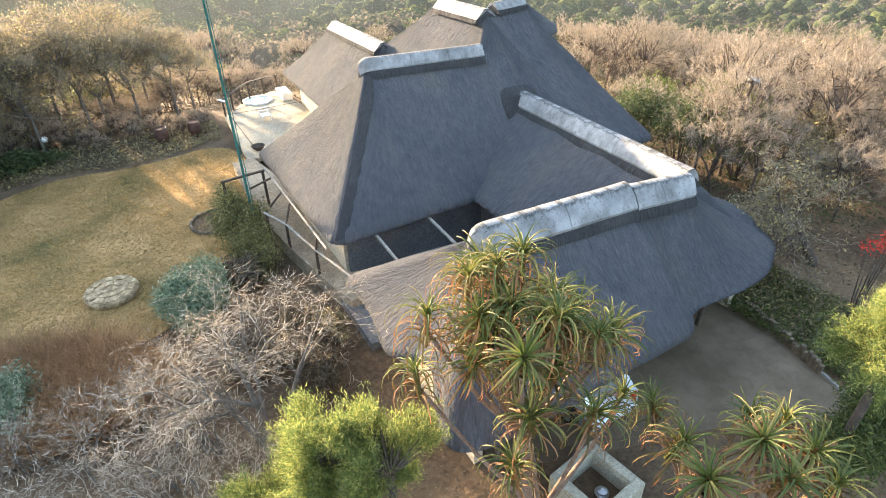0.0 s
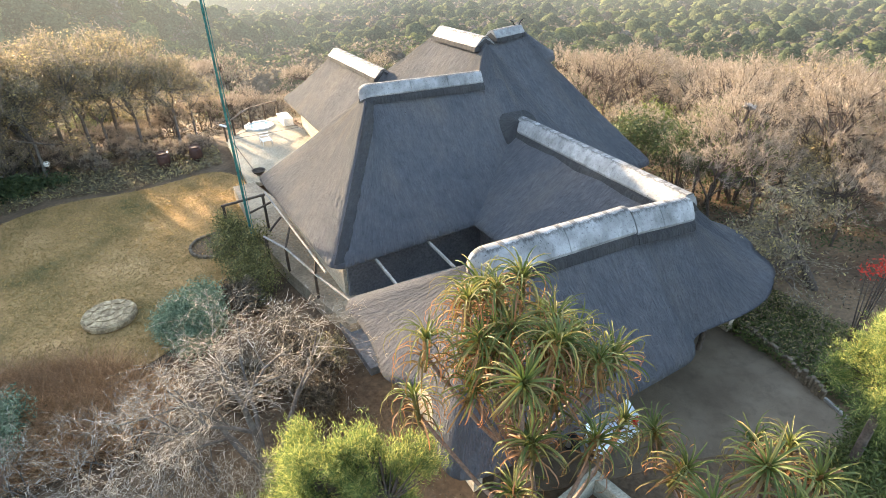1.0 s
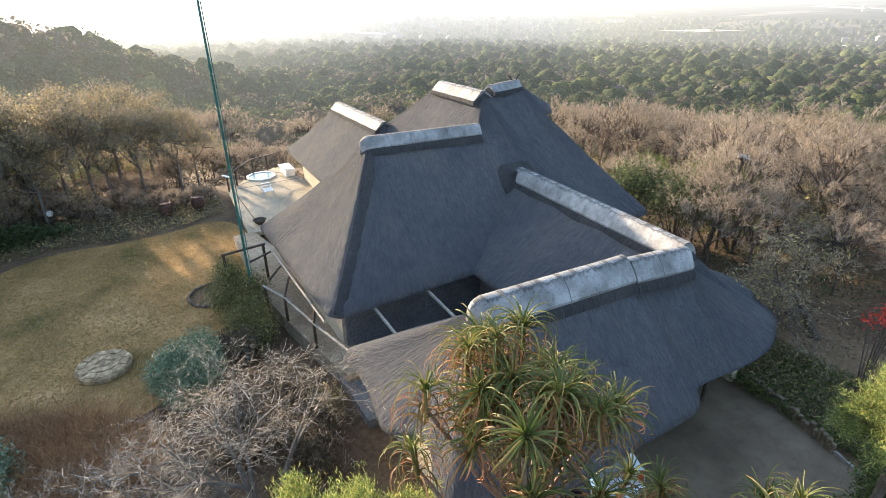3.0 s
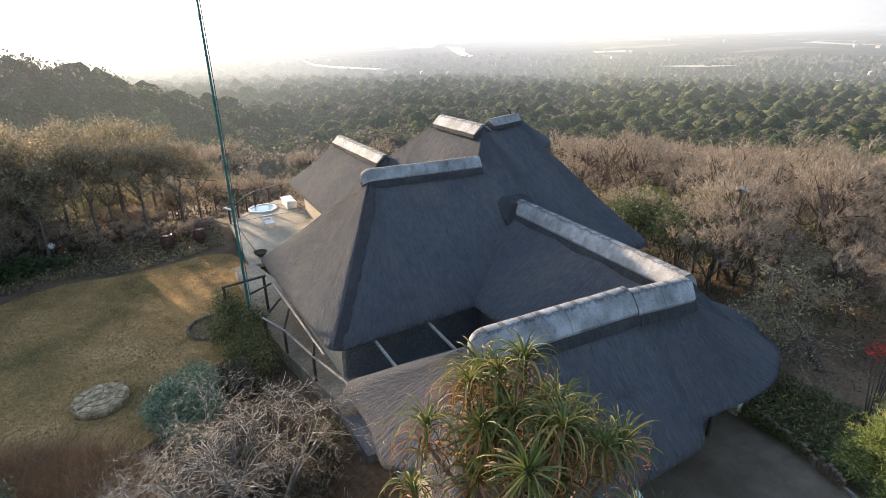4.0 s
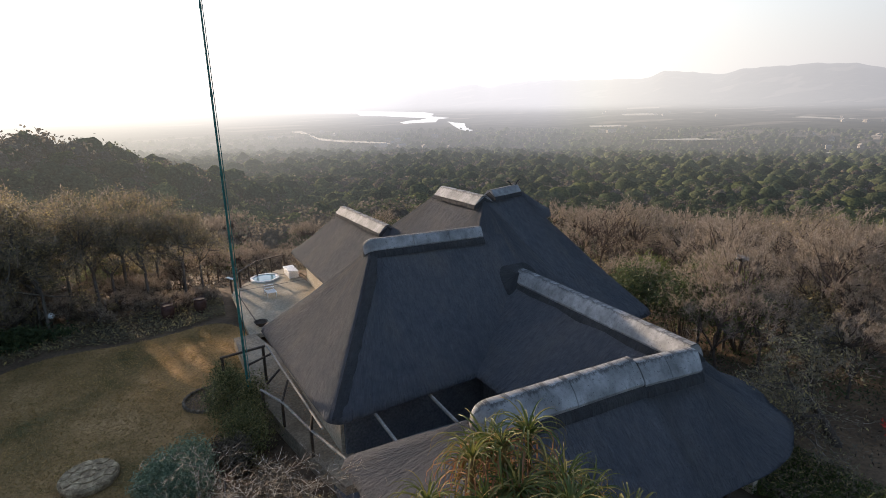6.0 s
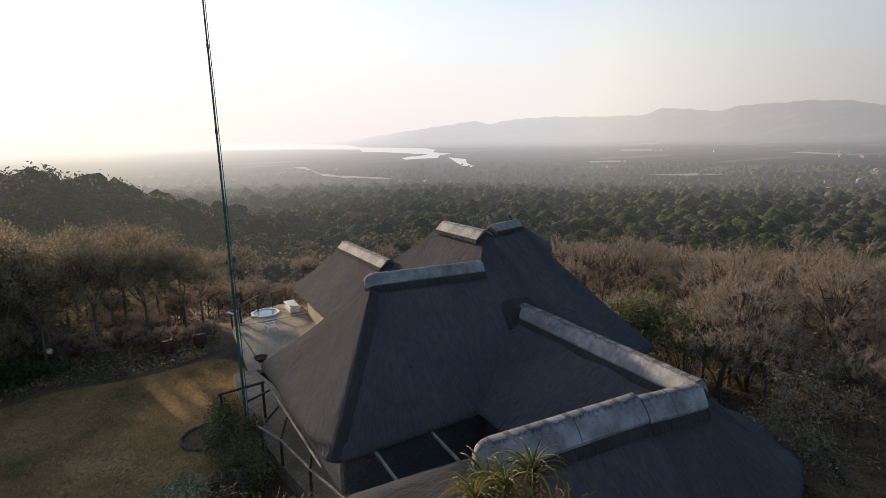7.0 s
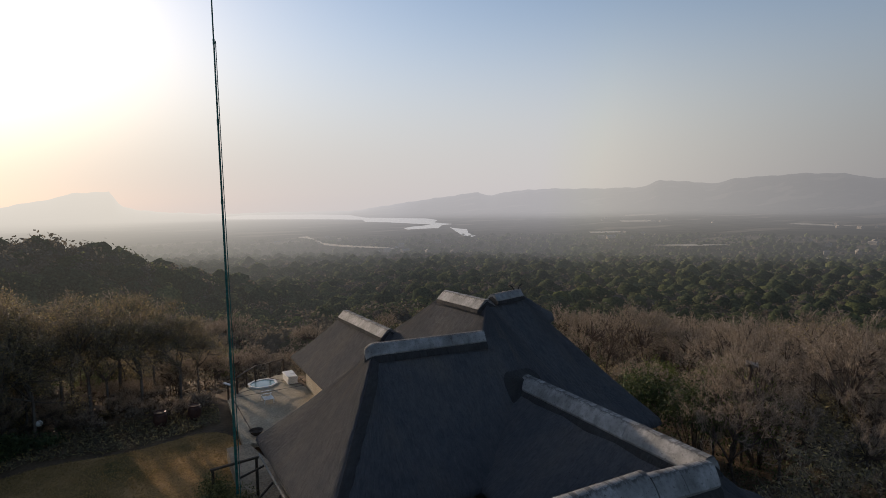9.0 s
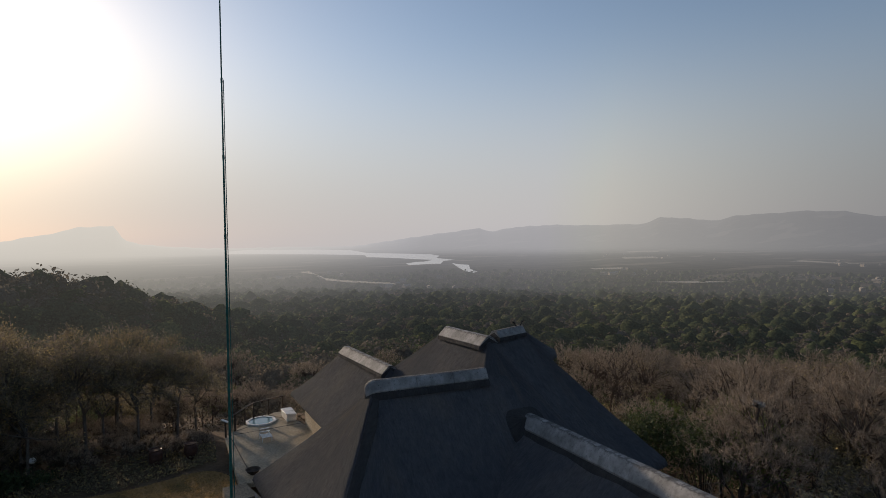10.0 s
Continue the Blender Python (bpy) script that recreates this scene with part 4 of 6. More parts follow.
for a, b in zip(rings, rings[1:]):
    for k in range(N):
        disc.faces.new((a[k], a[(k + 1) % N], b[(k + 1) % N], b[k]))
disc.faces.new(rings[-1])
disc.faces.new(rings[0][::-1])
part("slab", disc, STONE, slab_ob)
r2 = random.Random(5)
for count, r0, r1 in ((1, 0.0, 0.21), (5, 0.23, 0.51), (10, 0.53, 0.83)):
    for k in range(count):
        a0, a1 = 2 * math.pi * (k + 0.07 + r2.uniform(-0.12, 0.12) * (count > 1)) / count, 2 * math.pi * (k + 0.95) / count
        gap = 0.02 / max(r1, 0.1) if count > 1 else 0.0
        arc = [a0 + gap + (a1 - a0 - 2 * gap) * j / (4 if count > 1 else 9) for j in range(5 if count > 1 else 10)]
        rim = [(r1 * r2.uniform(0.93, 1.0) * math.cos(a), r1 * r2.uniform(0.93, 1.0) * math.sin(a)) for a in arc] + [(r0 * r2.uniform(1.0, 1.08) * math.cos(a), r0 * r2.uniform(1.0, 1.08) * math.sin(a)) for a in (arc[::-1] if r0 else [])]
        part("flat_stone", slab(rim, 0.25, 0.295 + r2.uniform(-0.006, 0.02)), STONE, slab_ob)

bed = thing("round_flower_bed", "round sunken bed edged with stones coloured dark for shade", "flower bed", (1.75, 22.6, 0))
part("soil", spin([(0.98, 0.0), (0.98, 0.035), (0.2, 0.05)], 28), SOIL, bed)
# The stones' dark colour stands for the shade along the bed's edge.
for k in range(26):
    a = 2 * math.pi * k / 26
    part("edging_stone", box((0.22, 0.12, 0.16), (math.cos(a), math.sin(a), 0.07), Matrix.Rotation(a + math.pi / 2 + r2.uniform(-0.1, 0.1), 4, "Z"), 0.03), LOGS, bed)

globe = thing("globe_lamp", "white opal globe garden lamp on a short dark stem", "garden lamp", (-4.4, 34.6, float(height(-4.4, 34.6))))
ball = bmesh.new()
bmesh.ops.create_uvsphere(ball, u_segments=20, v_segments=12, radius=0.16, matrix=Matrix.Translation((0, 0, 0.85)))
part("globe", ball, GLOBE, globe)
part("stem", rod((0, 0, -0.1), (0, 0, 0.68), 0.03), TIMBER, globe)
part("collar", spin([(0.05, 0.62), (0.09, 0.66), (0.09, 0.68)], 14), TIMBER, globe)

pot = thing("clay_pot", "big dark glazed clay pot in the border", "pot", (1.05, 33.0, -0.05), group="border pots")
part("jar", spin([(0.2, 0), (0.3, 0.2), (0.36, 0.5), (0.33, 0.75), (0.27, 0.85), (0.32, 0.9), (0.30, 0.92), (0.24, 0.88)], 22), CLAY, pot)
part("soil", spin([(0.24, 0.74), (0.245, 0.80), (0.05, 0.81)], 16), TIMBER, pot)
copy_thing(pot, pose(2.75, 33.1, -0.05, 0, 0, 40))

# Upright logs that hold back the bank beside the drive, then a low kerb.
bank = thing("log_edging", "row of old upright logs edging the drive", "log edging")
for k in range(22):
    t = k / 21
    x, y = 15.55 + (14.82 - 15.55) * t, 7.6 + (4.75 - 7.6) * t
    h = r2.uniform(0.30, 0.46)
    part("log", spin([(0.075, -0.05), (0.08, h - 0.02), (0.065, h), (0.01, h + 0.005)], 9, (x + r2.uniform(-0.02, 0.02), y, 0)), LOGS, bank)
kerb = part("kerb", bar((14.84, 4.68, 0.06), (14.45, 3.3, 0.06), 0.09, 0.12), GREYTIMBER, None)
tagged(kerb, "low pale concrete kerb at the drive's edge", "kerb", kind="structure")

planter = thing("concrete_planter", "square pale concrete planter with a dark sunken middle", "planter", (6.72, 5.1, 0))
planter.rotation_euler = (0, 0, radians(9))
for sx, sy, x, y in ((1.5, 0.24, 0, 0.63), (1.5, 0.24, 0, -0.63), (0.24, 1.02, 0.63, 0), (0.24, 1.02, -0.63, 0)):
    part("side", box((sx - 0.004, sy, 0.62), (x, y, 0.31), None, 0.012), CONCRETE, planter)
part("soil", box((1.02, 1.02, 0.06), (0, 0, 0.05), None, 0.0), SOIL, planter)
pump = spin([(0.16, 0.12), (0.17, 0.16), (0.12, 0.20), (0.12, 0.24), (0.04, 0.26)], 16, (0.1, -0.12, 0))
part("drain_ring", pump, STEEL, planter, "round grey metal drain")

# A silver car parked nose-in under the front wing.
car = thing("parked_car", "silver hatchback parked nose-in under the thatch", "car", (8.35, 8.35, 0.03))


def car_body():
    bm = bmesh.new()
    shape = [(-2.0, 0.35, 0.80), (-2.05, 0.62, 0.84), (-1.98, 0.95, 0.84), (-1.85, 1.0, 0.82), (-1.55, 1.42, 0.66), (-1.3, 1.48, 0.64), (0.2, 1.50, 0.64), (0.85, 1.05, 0.78), (1.75, 0.88, 0.78), (1.98, 0.70, 0.74), (2.0, 0.35, 0.72)]
    rows = [[bm.verts.new((-w, y, z)), bm.verts.new((-w * 0.55, y, z + 0.02)), bm.verts.new((w * 0.55, y, z + 0.02)), bm.verts.new((w, y, z))] for y, z, w in shape]
    for a, b in zip(rows, rows[1:]):
        for k in range(3):
            bm.faces.new((a[k], a[k + 1], b[k + 1], b[k]))
    for side, sgn in ((0, 1), (3, -1)):
        low = [bm.verts.new((r[side].co.x * 1.02, r[side].co.y, 0.30)) for r in rows]
        for a, b, c, d in zip(rows, rows[1:], low, low[1:]):
            if abs(c.co.y - d.co.y) > 1e-4:
                bm.faces.new((a[side], b[side], d, c))
    bmesh.ops.remove_doubles(bm, verts=bm.verts, dist=0.0005)
    return bm


part("body", car_body(), CARPAINT, car)
part("rear_window", box((1.12, 0.03, 0.42), (0, -1.745, 1.21), Matrix.Rotation(radians(-35), 4, "X"), 0.02), CARGLASS, car)
part("bumper", box((1.66, 0.14, 0.22), (0, -2.05, 0.45), None, 0.04), CARPAINT, car)
for x in (-0.70, 0.70):
    part("tail_light", box((0.16, 0.08, 0.30), (x, -2.02, 0.80), None, 0.02), REDLENS, car, "red tail light")
    part("side_window", box((0.02, 1.5, 0.34), (x * 1.01, -0.5, 1.22), Matrix.Rotation(radians(14 if x < 0 else -14), 4, "Y"), 0.005), CARGLASS, car)
    for y in (-1.3, 1.3):
        wheel = part("wheel", rod((x * 1.12 - 0.09, y, 0.3), (x * 1.12 + 0.09, y, 0.3), 0.3, None, 20), RUBBER, car, "black tyre")
        part("rim", rod((x * 1.12 - 0.095, y, 0.3), (x * 1.12 + 0.095, y, 0.3), 0.18, None, 14), STEEL, wheel, "steel wheel rim")
part("number_plate", box((0.5, 0.012, 0.11), (0, -2.125, 0.5), None, 0.003), WHITE, car, "plain white number plate")

# A leaning dead stem among the trees.
base = float(height(22.3, 14.6))
stem = thing("dead_stem", "leaning dark dead stem with a knobbly pale top", "dead tree", (22.3, 14.6, base))
peak = Vector((0.45, -0.65, 4.62 - base))
part("trunk", rod((0, 0, -0.2), peak, 0.10, 0.065, 9), DARKBARK, stem)
for k in range(8):
    a = k * 0.785
    tip = peak + Vector((0.24 * math.cos(a), 0.24 * math.sin(a), 0.10 + 0.06 * (k % 3)))
    part("stub", rod(peak - Vector((0, 0, 0.04)), tip, 0.05, 0.062, 7), GREYTIMBER if k % 4 else DARKBARK, stem)

# ---- plants ----


def prisms(p, q, r0, r1, sides=3):
    """Tapering sticks from p to q, as vertices and triangles."""
    p, q = np.asarray(p, float), np.asarray(q, float)
    d = q - p
    d /= np.linalg.norm(d, axis=1)[:, None] + 1e-9
    helper = np.where(np.abs(d[:, 2:3]) < 0.9, [[0, 0, 1]], [[1, 0, 0]])
    u = np.cross(d, helper)
    u /= np.linalg.norm(u, axis=1)[:, None] + 1e-9
    w = np.cross(d, u)
    a = np.arange(sides) * 2 * np.pi / sides
    ring = u[:, None] * np.cos(a)[None, :, None] + w[:, None] * np.sin(a)[None, :, None]
    v = np.concatenate([p[:, None] + ring * np.asarray(r0)[:, None, None], q[:, None] + ring * np.asarray(r1)[:, None, None]], 1)
    n = len(p)
    k = np.arange(sides)
    j = (k + 1) % sides
    f = np.stack([k, j, j + sides, k + sides], -1)
    f = (np.arange(n)[:, None, None] * 2 * sides + f[None]).reshape(-1, 4)
    return v.reshape(-1, 3), f


def ribbons(p, q, w, gen):
    """Flat slivers from p to q that taper to a point-like tip."""
    p, q = np.asarray(p, float), np.asarray(q, float)
    d = q - p
    s = np.cross(d, gen.normal(size=d.shape))
    s /= np.linalg.norm(s, axis=1)[:, None] + 1e-9
    s *= np.asarray(w)[:, None] / 2
    v = np.stack([p - s, p + s, q + s * 0.4, q - s * 0.4], 1).reshape(-1, 3)
    return v, np.arange(len(v)).reshape(-1, 4)


def leaves(at, out, size, gen, long=1.0, loose=0.7):
    """Small quads round the given places that face outwards, more or less."""
    n = len(at)
    nrm = out + gen.normal(size=(n, 3)) * loose
    nrm /= np.linalg.norm(nrm, axis=1)[:, None] + 1e-9
    t = np.cross(nrm, gen.normal(size=(n, 3)))
    t /= np.linalg.norm(t, axis=1)[:, None] + 1e-9
    b = np.cross(nrm, t)
    s = (np.asarray(size) * gen.uniform(0.6, 1.3, n))[:, None]
    v = np.stack([at - t * s * long, at - b * s * 0.5, at + t * s * long, at + b * s * 0.5], 1).reshape(-1, 3)
    return v, np.arange(len(v)).reshape(-1, 4)


def merge(pieces):
    vs, fs, n = [], [], 0
    for v, f in pieces:
        vs.append(v)
        fs.append(f + n)
        n += len(v)
    return np.vstack(vs), np.vstack(fs)


def branching(gen, start, way, length, radius, levels, kids, spread, shrink=0.68, lift=0.15, bend=0.2):
    """Sticks of a plant, level by level: arrays of start, end, both radii, and the level."""
    rows = []
    front = [(np.array(start, float), np.array(way, float) / np.linalg.norm(way), length, radius)]
    for level in range(levels):
        nxt = []
        for p, d, l, r in front:
            steps = 3 if level < levels - 1 else 2
            for k in range(steps):
                d = d + gen.normal(size=3) * bend * 0.5 + np.array([0, 0, lift * 0.3])
                d /= np.linalg.norm(d)
                q = p + d * l / steps
                r1 = r * (1 - 0.32 / steps * (k + 1) ** 0.5)
                rows.append((*p, *q, r, r1, level))
                p, r = q, r1
                if level < levels - 1 and (k > 0 or level > 0):
                    for _ in range(kids[level] if k == steps - 1 else max(kids[level] - 1, 1)):
                        w = d + gen.normal(size=3) * spread + np.array([0, 0, lift])
                        w /= np.linalg.norm(w)
                        nxt.append((q, w, l * shrink * gen.uniform(0.7, 1.15), r * 0.62))
        front = nxt
    a = np.array(rows)
    return a[:, :3], a[:, 3:6], a[:, 6], a[:, 7], a[:, 8].astype(int)


def mesh_part(name, pieces, mat, parent, label="", smooth=False):
    v, f = merge(pieces)
    return child(new(name, quick(name, v, f, mat, smooth=smooth)), parent, label)


def woody(name, label, category, gen, stems, twig_mat, bark_mat, thick=0.012, group="", leaf=None, least=0.013):
    """A shrub or tree from its stems. leaf: (material, number a tip, size, spread)."""
    top = thing(name, label, category, group=group)
    for P, Q, A, B, L in stems:
        big = A > thick
        if big.any():
            mesh_part("trunk", [prisms(P[big], Q[big], A[big], B[big], 5)], bark_mat, top)
    P, Q, A, B, L = [np.concatenate(k) for k in zip(*stems)]
    big = A > thick
    if (~big).any():
        w = np.maximum(A[~big] * 2, least)
        mesh_part("crown", [ribbons(P[~big], Q[~big], w, gen)], twig_mat, top)
    if leaf:
        mat, count, size, around = leaf
        tips = Q[L >= L.max() - 1]
        at = np.repeat(tips, count, 0) + gen.normal(size=(len(tips) * count, 3)) * around
        mid = tips.mean(0)
        out = at - mid
        out /= np.linalg.norm(out, axis=1)[:, None] + 1e-9
        mesh_part("foliage", [leaves(at, out, size, gen, 1.2)], mat, top)
    return top


def on_land(x, y, turn=0.0, size=1.0, sink=0.05, tip=0.0):
    return pose(x, y, float(height(x, y)) - sink, tip, 0, turn) @ Matrix.Scale(size, 4)


def domed(name, label, gen, tall, spread, lumps, twigs, twig_mat, bark_mat, group="", leaf=None, low=0.32, width=0.02, reach=0.8):
    """A tree whose crown is a dome of brush-like clumps of twigs on forking limbs. leaf: (material, number a clump, size)."""
    top = thing(name, label, "tree", group=group)
    k = np.arange(lumps)
    turn, r = k * 2.399963 + gen.uniform(0, 6.28), np.sqrt((k + 0.5) / lumps) * gen.uniform(0.82, 1.12, lumps)
    mids = np.stack([spread * r * np.cos(turn), spread * r * np.sin(turn), tall * (low + (0.92 - low) * np.sqrt(np.clip(1.08 - r**2, 0.03, 1))) * gen.uniform(0.82, 1.05, lumps)], -1)
    fork = np.array([gen.normal() * 0.12, gen.normal() * 0.12, tall * low * 0.8])
    boughs = max(lumps // 6, 4)
    main = fork + (mids[boughs::boughs][:boughs] - fork) * 0.55 + gen.normal(size=(len(mids[boughs::boughs][:boughs]), 3)) * [0.2, 0.2, 0.1]
    bend = fork + (main - fork) * 0.5 + gen.normal(size=main.shape) * 0.14
    home = main[np.argmin(np.linalg.norm(mids[:, None] - main[None], axis=2), axis=1)]
    knees = home + (mids - home) * 0.55 + gen.normal(size=(lumps, 3)) * 0.16
    thick = 0.016 * tall
    b = len(main)
    mesh_part("trunk", [prisms([[0, 0, 0]], [fork], [thick], [thick * 0.8], 7), prisms(np.repeat(fork[None], b, 0), bend, np.full(b, thick * 0.6), np.full(b, thick * 0.5), 6), prisms(bend, main, np.full(b, thick * 0.5), np.full(b, thick * 0.4), 6),
                        prisms(home, knees, np.full(lumps, thick * 0.36), np.full(lumps, thick * 0.24), 5), prisms(knees, mids, np.full(lumps, thick * 0.24), np.full(lumps, 0.012), 4)], bark_mat, top)
    size = reach * spread / math.sqrt(lumps) * 1.9
    out = mids / np.array([spread, spread, tall]) + [0, 0, 0.1]
    out /= np.linalg.norm(out, axis=1)[:, None]
    n = lumps * 7
    boughs = np.repeat(out, 7, 0) * 0.6 + [0, 0, 0.45] + gen.normal(size=(n, 3)) * 0.55
    boughs /= np.linalg.norm(boughs, axis=1)[:, None]
    root = np.repeat(mids, 7, 0) - boughs * size * 0.25 + gen.normal(size=(n, 3)) * size * 0.26
    end = root + boughs * (size * gen.uniform(0.6, 1.0, n))[:, None]
    m = n * twigs
    s = gen.uniform(0.15, 1.0, m)[:, None]
    p = np.repeat(root, twigs, 0) * (1 - s) + np.repeat(end, twigs, 0) * s
    d = np.repeat(boughs, twigs, 0) * 0.8 + [0, 0, 0.25] + gen.normal(size=(m, 3)) * 0.62
    d /= np.linalg.norm(d, axis=1)[:, None]
    q = p + d * (size * gen.uniform(0.18, 0.45, m))[:, None]
    mesh_part("crown", [ribbons(root, end, np.full(n, width * 1.5), gen), ribbons(p, q, np.full(m, width), gen)], twig_mat, top)
    if leaf:
        mat, count, big = leaf
        at = np.repeat(mids, count, 0) + gen.normal(size=(lumps * count, 3)) * size * 0.42
        mesh_part("foliage", [leaves(at, np.repeat(out, count, 0) + [0, 0, 0.3], big, gen, 1.2, 0.9)], mat, top)
    return top


# Grey leafless shrubs: the thicket below the lawn.
gen = np.random.default_rng(21)
shrubs = []
for k in range(3):
    stems = [branching(gen, (gen.normal() * 0.18, gen.normal() * 0.18, 0), (gen.normal() * 0.55, gen.normal() * 0.55, 1), 0.9, 0.027, 5, (2, 2, 2, 2), 0.68, 0.72, 0.10, 0.40) for _ in range(4)]
    shrubs.append(woody("bare_shrub", "grey leafless tangled shrub in a dense thicket", "shrub", gen, stems, TWIG_GREY, BARK, 0.012, "leafless thicket", None, 0.0088))
spots = [(-5.6, 11.2), (-4.4, 12.4), (-3.3, 11.6), (-2.4, 12.4), (-1.5, 11.4), (-0.9, 9.4), (-5.2, 9.6), (-3.9, 10.2), (-2.7, 9.9), (-1.6, 10.0), (-0.5, 10.6), (0.3, 9.2), (-0.9, 8.8), (-2.0, 8.5), (-3.2, 8.6),
         (-4.5, 8.2), (-6.4, 10.2), (-6.6, 12.6), (-4.2, 6.8), (-5.9, 13.4), (-0.2, 7.8), (-5.6, 7.0), (-2.6, 7.0), (-6.4, 8.6), (-7.4, 11.4)]
for k, (x, y) in enumerate(spots):
    m = on_land(x, y, 77 * k, gen.uniform(0.9, 1.2))
    if k < 3:
        shrubs[k].matrix_basis = m
    else:
        copy_thing(shrubs[k % 3], m)

# The larger leafless tree whose crown spreads beside the terrace.
stems = [branching(gen, (0, 0, 0), (0.15, 0.5, 1), 1.45, 0.075, 6, (2, 3, 2, 2, 2), 0.66, 0.68, 0.0, 0.26),
         branching(gen, (0.08, 0.05, 0), (-0.75, 0.75, 0.9), 1.5, 0.05, 6, (2, 2, 2, 2, 2), 0.66, 0.68, 0.0, 0.26),
         branching(gen, (0.1, 0, 0), (0.75, 0.75, 0.8), 1.5, 0.055, 6, (2, 2, 2, 2, 2), 0.66, 0.68, 0.0, 0.26),
         branching(gen, (0.05, 0.1, 0), (0.2, 1.0, 0.7), 1.7, 0.055, 6, (2, 2, 2, 2, 2), 0.66, 0.68, 0.0, 0.26),
         branching(gen, (0.0, 0.1, 0), (-0.5, 1.1, 0.7), 1.8, 0.05, 6, (2, 2, 2, 2, 2), 0.66, 0.68, 0.0, 0.26)]
for P, Q, A, B, L in stems:          # a flat-topped crown
    for ends in (P, Q):
        ends[:, 2] = np.where(ends[:, 2] > 2.0, 2.0 + (ends[:, 2] - 2.0) * 0.45, np.maximum(ends[:, 2], 0.15 * (L > 1)))
bare = woody("bare_tree", "spreading leafless grey tree with fine pale twigs", "tree", gen, stems, TWIG_GREY, BARK, 0.012, "", None, 0.0072)
bare.matrix_basis = on_land(0.55, 9.9, 8, 1.55)

# Leafless tan woodland on the slope beside the house.
wood = []
for k in range(4):
    wood.append(domed("bare_tree", "leafless tan woodland tree on the slope", gen, (5.4, 4.6, 5.0, 5.8)[k], (2.2, 2.0, 2.5, 2.3)[k], 34, 21, TWIG_TAN, DARKBARK, "leafless woodland", (LEAF_OLIVE, 26, 0.05) if k == 3 else None, width=0.014))
placed = 0
for tries in range(4000):
    ang, far = radians(gen.uniform(10, 52)), gen.uniform(23, 75)
    x, y = far * (math.sin(ang) * SIDE[0] + math.cos(ang) * FORE[0]), far * (math.sin(ang) * SIDE[1] + math.cos(ang) * FORE[1])
    if (x < 21.4 and y > 8.5) or (x < 18.6) or gen.random() > far / 50 or math.hypot(x - 27.3, y - 26.5) < 5 or math.hypot(x - 24, y - 23.3) < 3.5:
        continue
    m = on_land(x, y, gen.uniform(0, 360), gen.uniform(0.75, 1.15))
    if placed < 4:
        wood[placed].matrix_basis = m
    else:
        copy_thing(wood[placed % 4], m)
    placed += 1
    if placed >= 110:
        break

for k, (x, y) in enumerate([(22.6, 12.6), (23.4, 9.4), (25.2, 13.8), (24.2, 7.2), (26.4, 10.8), (21.0, 13.4), (22.4, 15.4), (23.0, 5.0), (26.8, 8.2), (28.2, 12.6), (24.4, 16.8), (22.2, 19.4)]):
    copy_thing(wood[k % 3], on_land(x, y, 83 * k, gen.uniform(0.55, 0.8)))

stems = [branching(gen, (0, 0, 0), (-0.55, 0.5, 1), 1.6, 0.15, 6, (2, 2, 2, 2, 2), 0.6, 0.70, 0.06, 0.3), branching(gen, (0.1, 0.1, 0), (0.3, 0.7, 1), 1.5, 0.11, 6, (2, 2, 2, 2, 2), 0.6, 0.70, 0.06, 0.3)]
leaning = woody("leaning_tree", "dark-stemmed leaning tree with sparse olive leaves", "tree", gen, stems, TWIG_TAN, DARKBARK, 0.018, "", (LEAF_OLIVE, 1, 0.045, 0.12), 0.010)
leaning.matrix_basis = on_land(19.9, 8.0, 0, 1.25)
stems = [branching(gen, (0, 0, 0), (0.1, 0.1, 1), 1.7, 0.06, 5, (3, 3, 2, 2), 0.55, 0.74, 0.10, 0.2)]
lone = woody("bare_tree", "leafless dark-branched tree standing clear of the roof", "tree", gen, stems, DARKBARK, DARKBARK, 0.02, "", None, 0.024)
lone.matrix_basis = on_land(27.3, 26.5, 0, 1.25)

for k, (x, y) in enumerate([(4.8, 41.0), (6.4, 42.4), (3.8, 44.4), (8.0, 43.0), (5.6, 46.0), (9.6, 41.4), (11.0, 40.0)]):
    copy_thing(wood[k % 3], on_land(x, y, 59 * k, 0.46))

def in_gap(x, y):
    """Where the low sun slips through to the lawn."""
    return -1.2 < x + 0.287 * (y - 26) < 5.2


# Half-leafless trees with yellowing leaves beyond the lawn.
olive = []
for k in range(3):
    olive.append(domed("thinning_tree", "tree with thinning olive-yellow leaves beyond the lawn", gen, (6.4, 5.8, 6.8)[k], (2.9, 2.6, 3.0)[k], 36, 8, TWIG_TAN, BARK, "trees beyond the lawn", (LEAF_OLIVE, 310, 0.05), 0.10, 0.016))
airy = domed("airy_tree", "thin-crowned yellowing tree letting the low sun through", gen, 5.6, 2.3, 22, 7, TWIG_TAN, BARK, "airy trees beyond the lawn", (LEAF_OLIVE, 75, 0.05), 0.52, 0.018)
lofty = domed("lofty_tree", "high-crowned tree with glowing yellow-olive leaves", gen, 6.6, 2.5, 32, 8, TWIG_TAN, BARK, "high-crowned trees beyond the lawn", (LEAF_OLIVE, 200, 0.05), 0.47, 0.016)
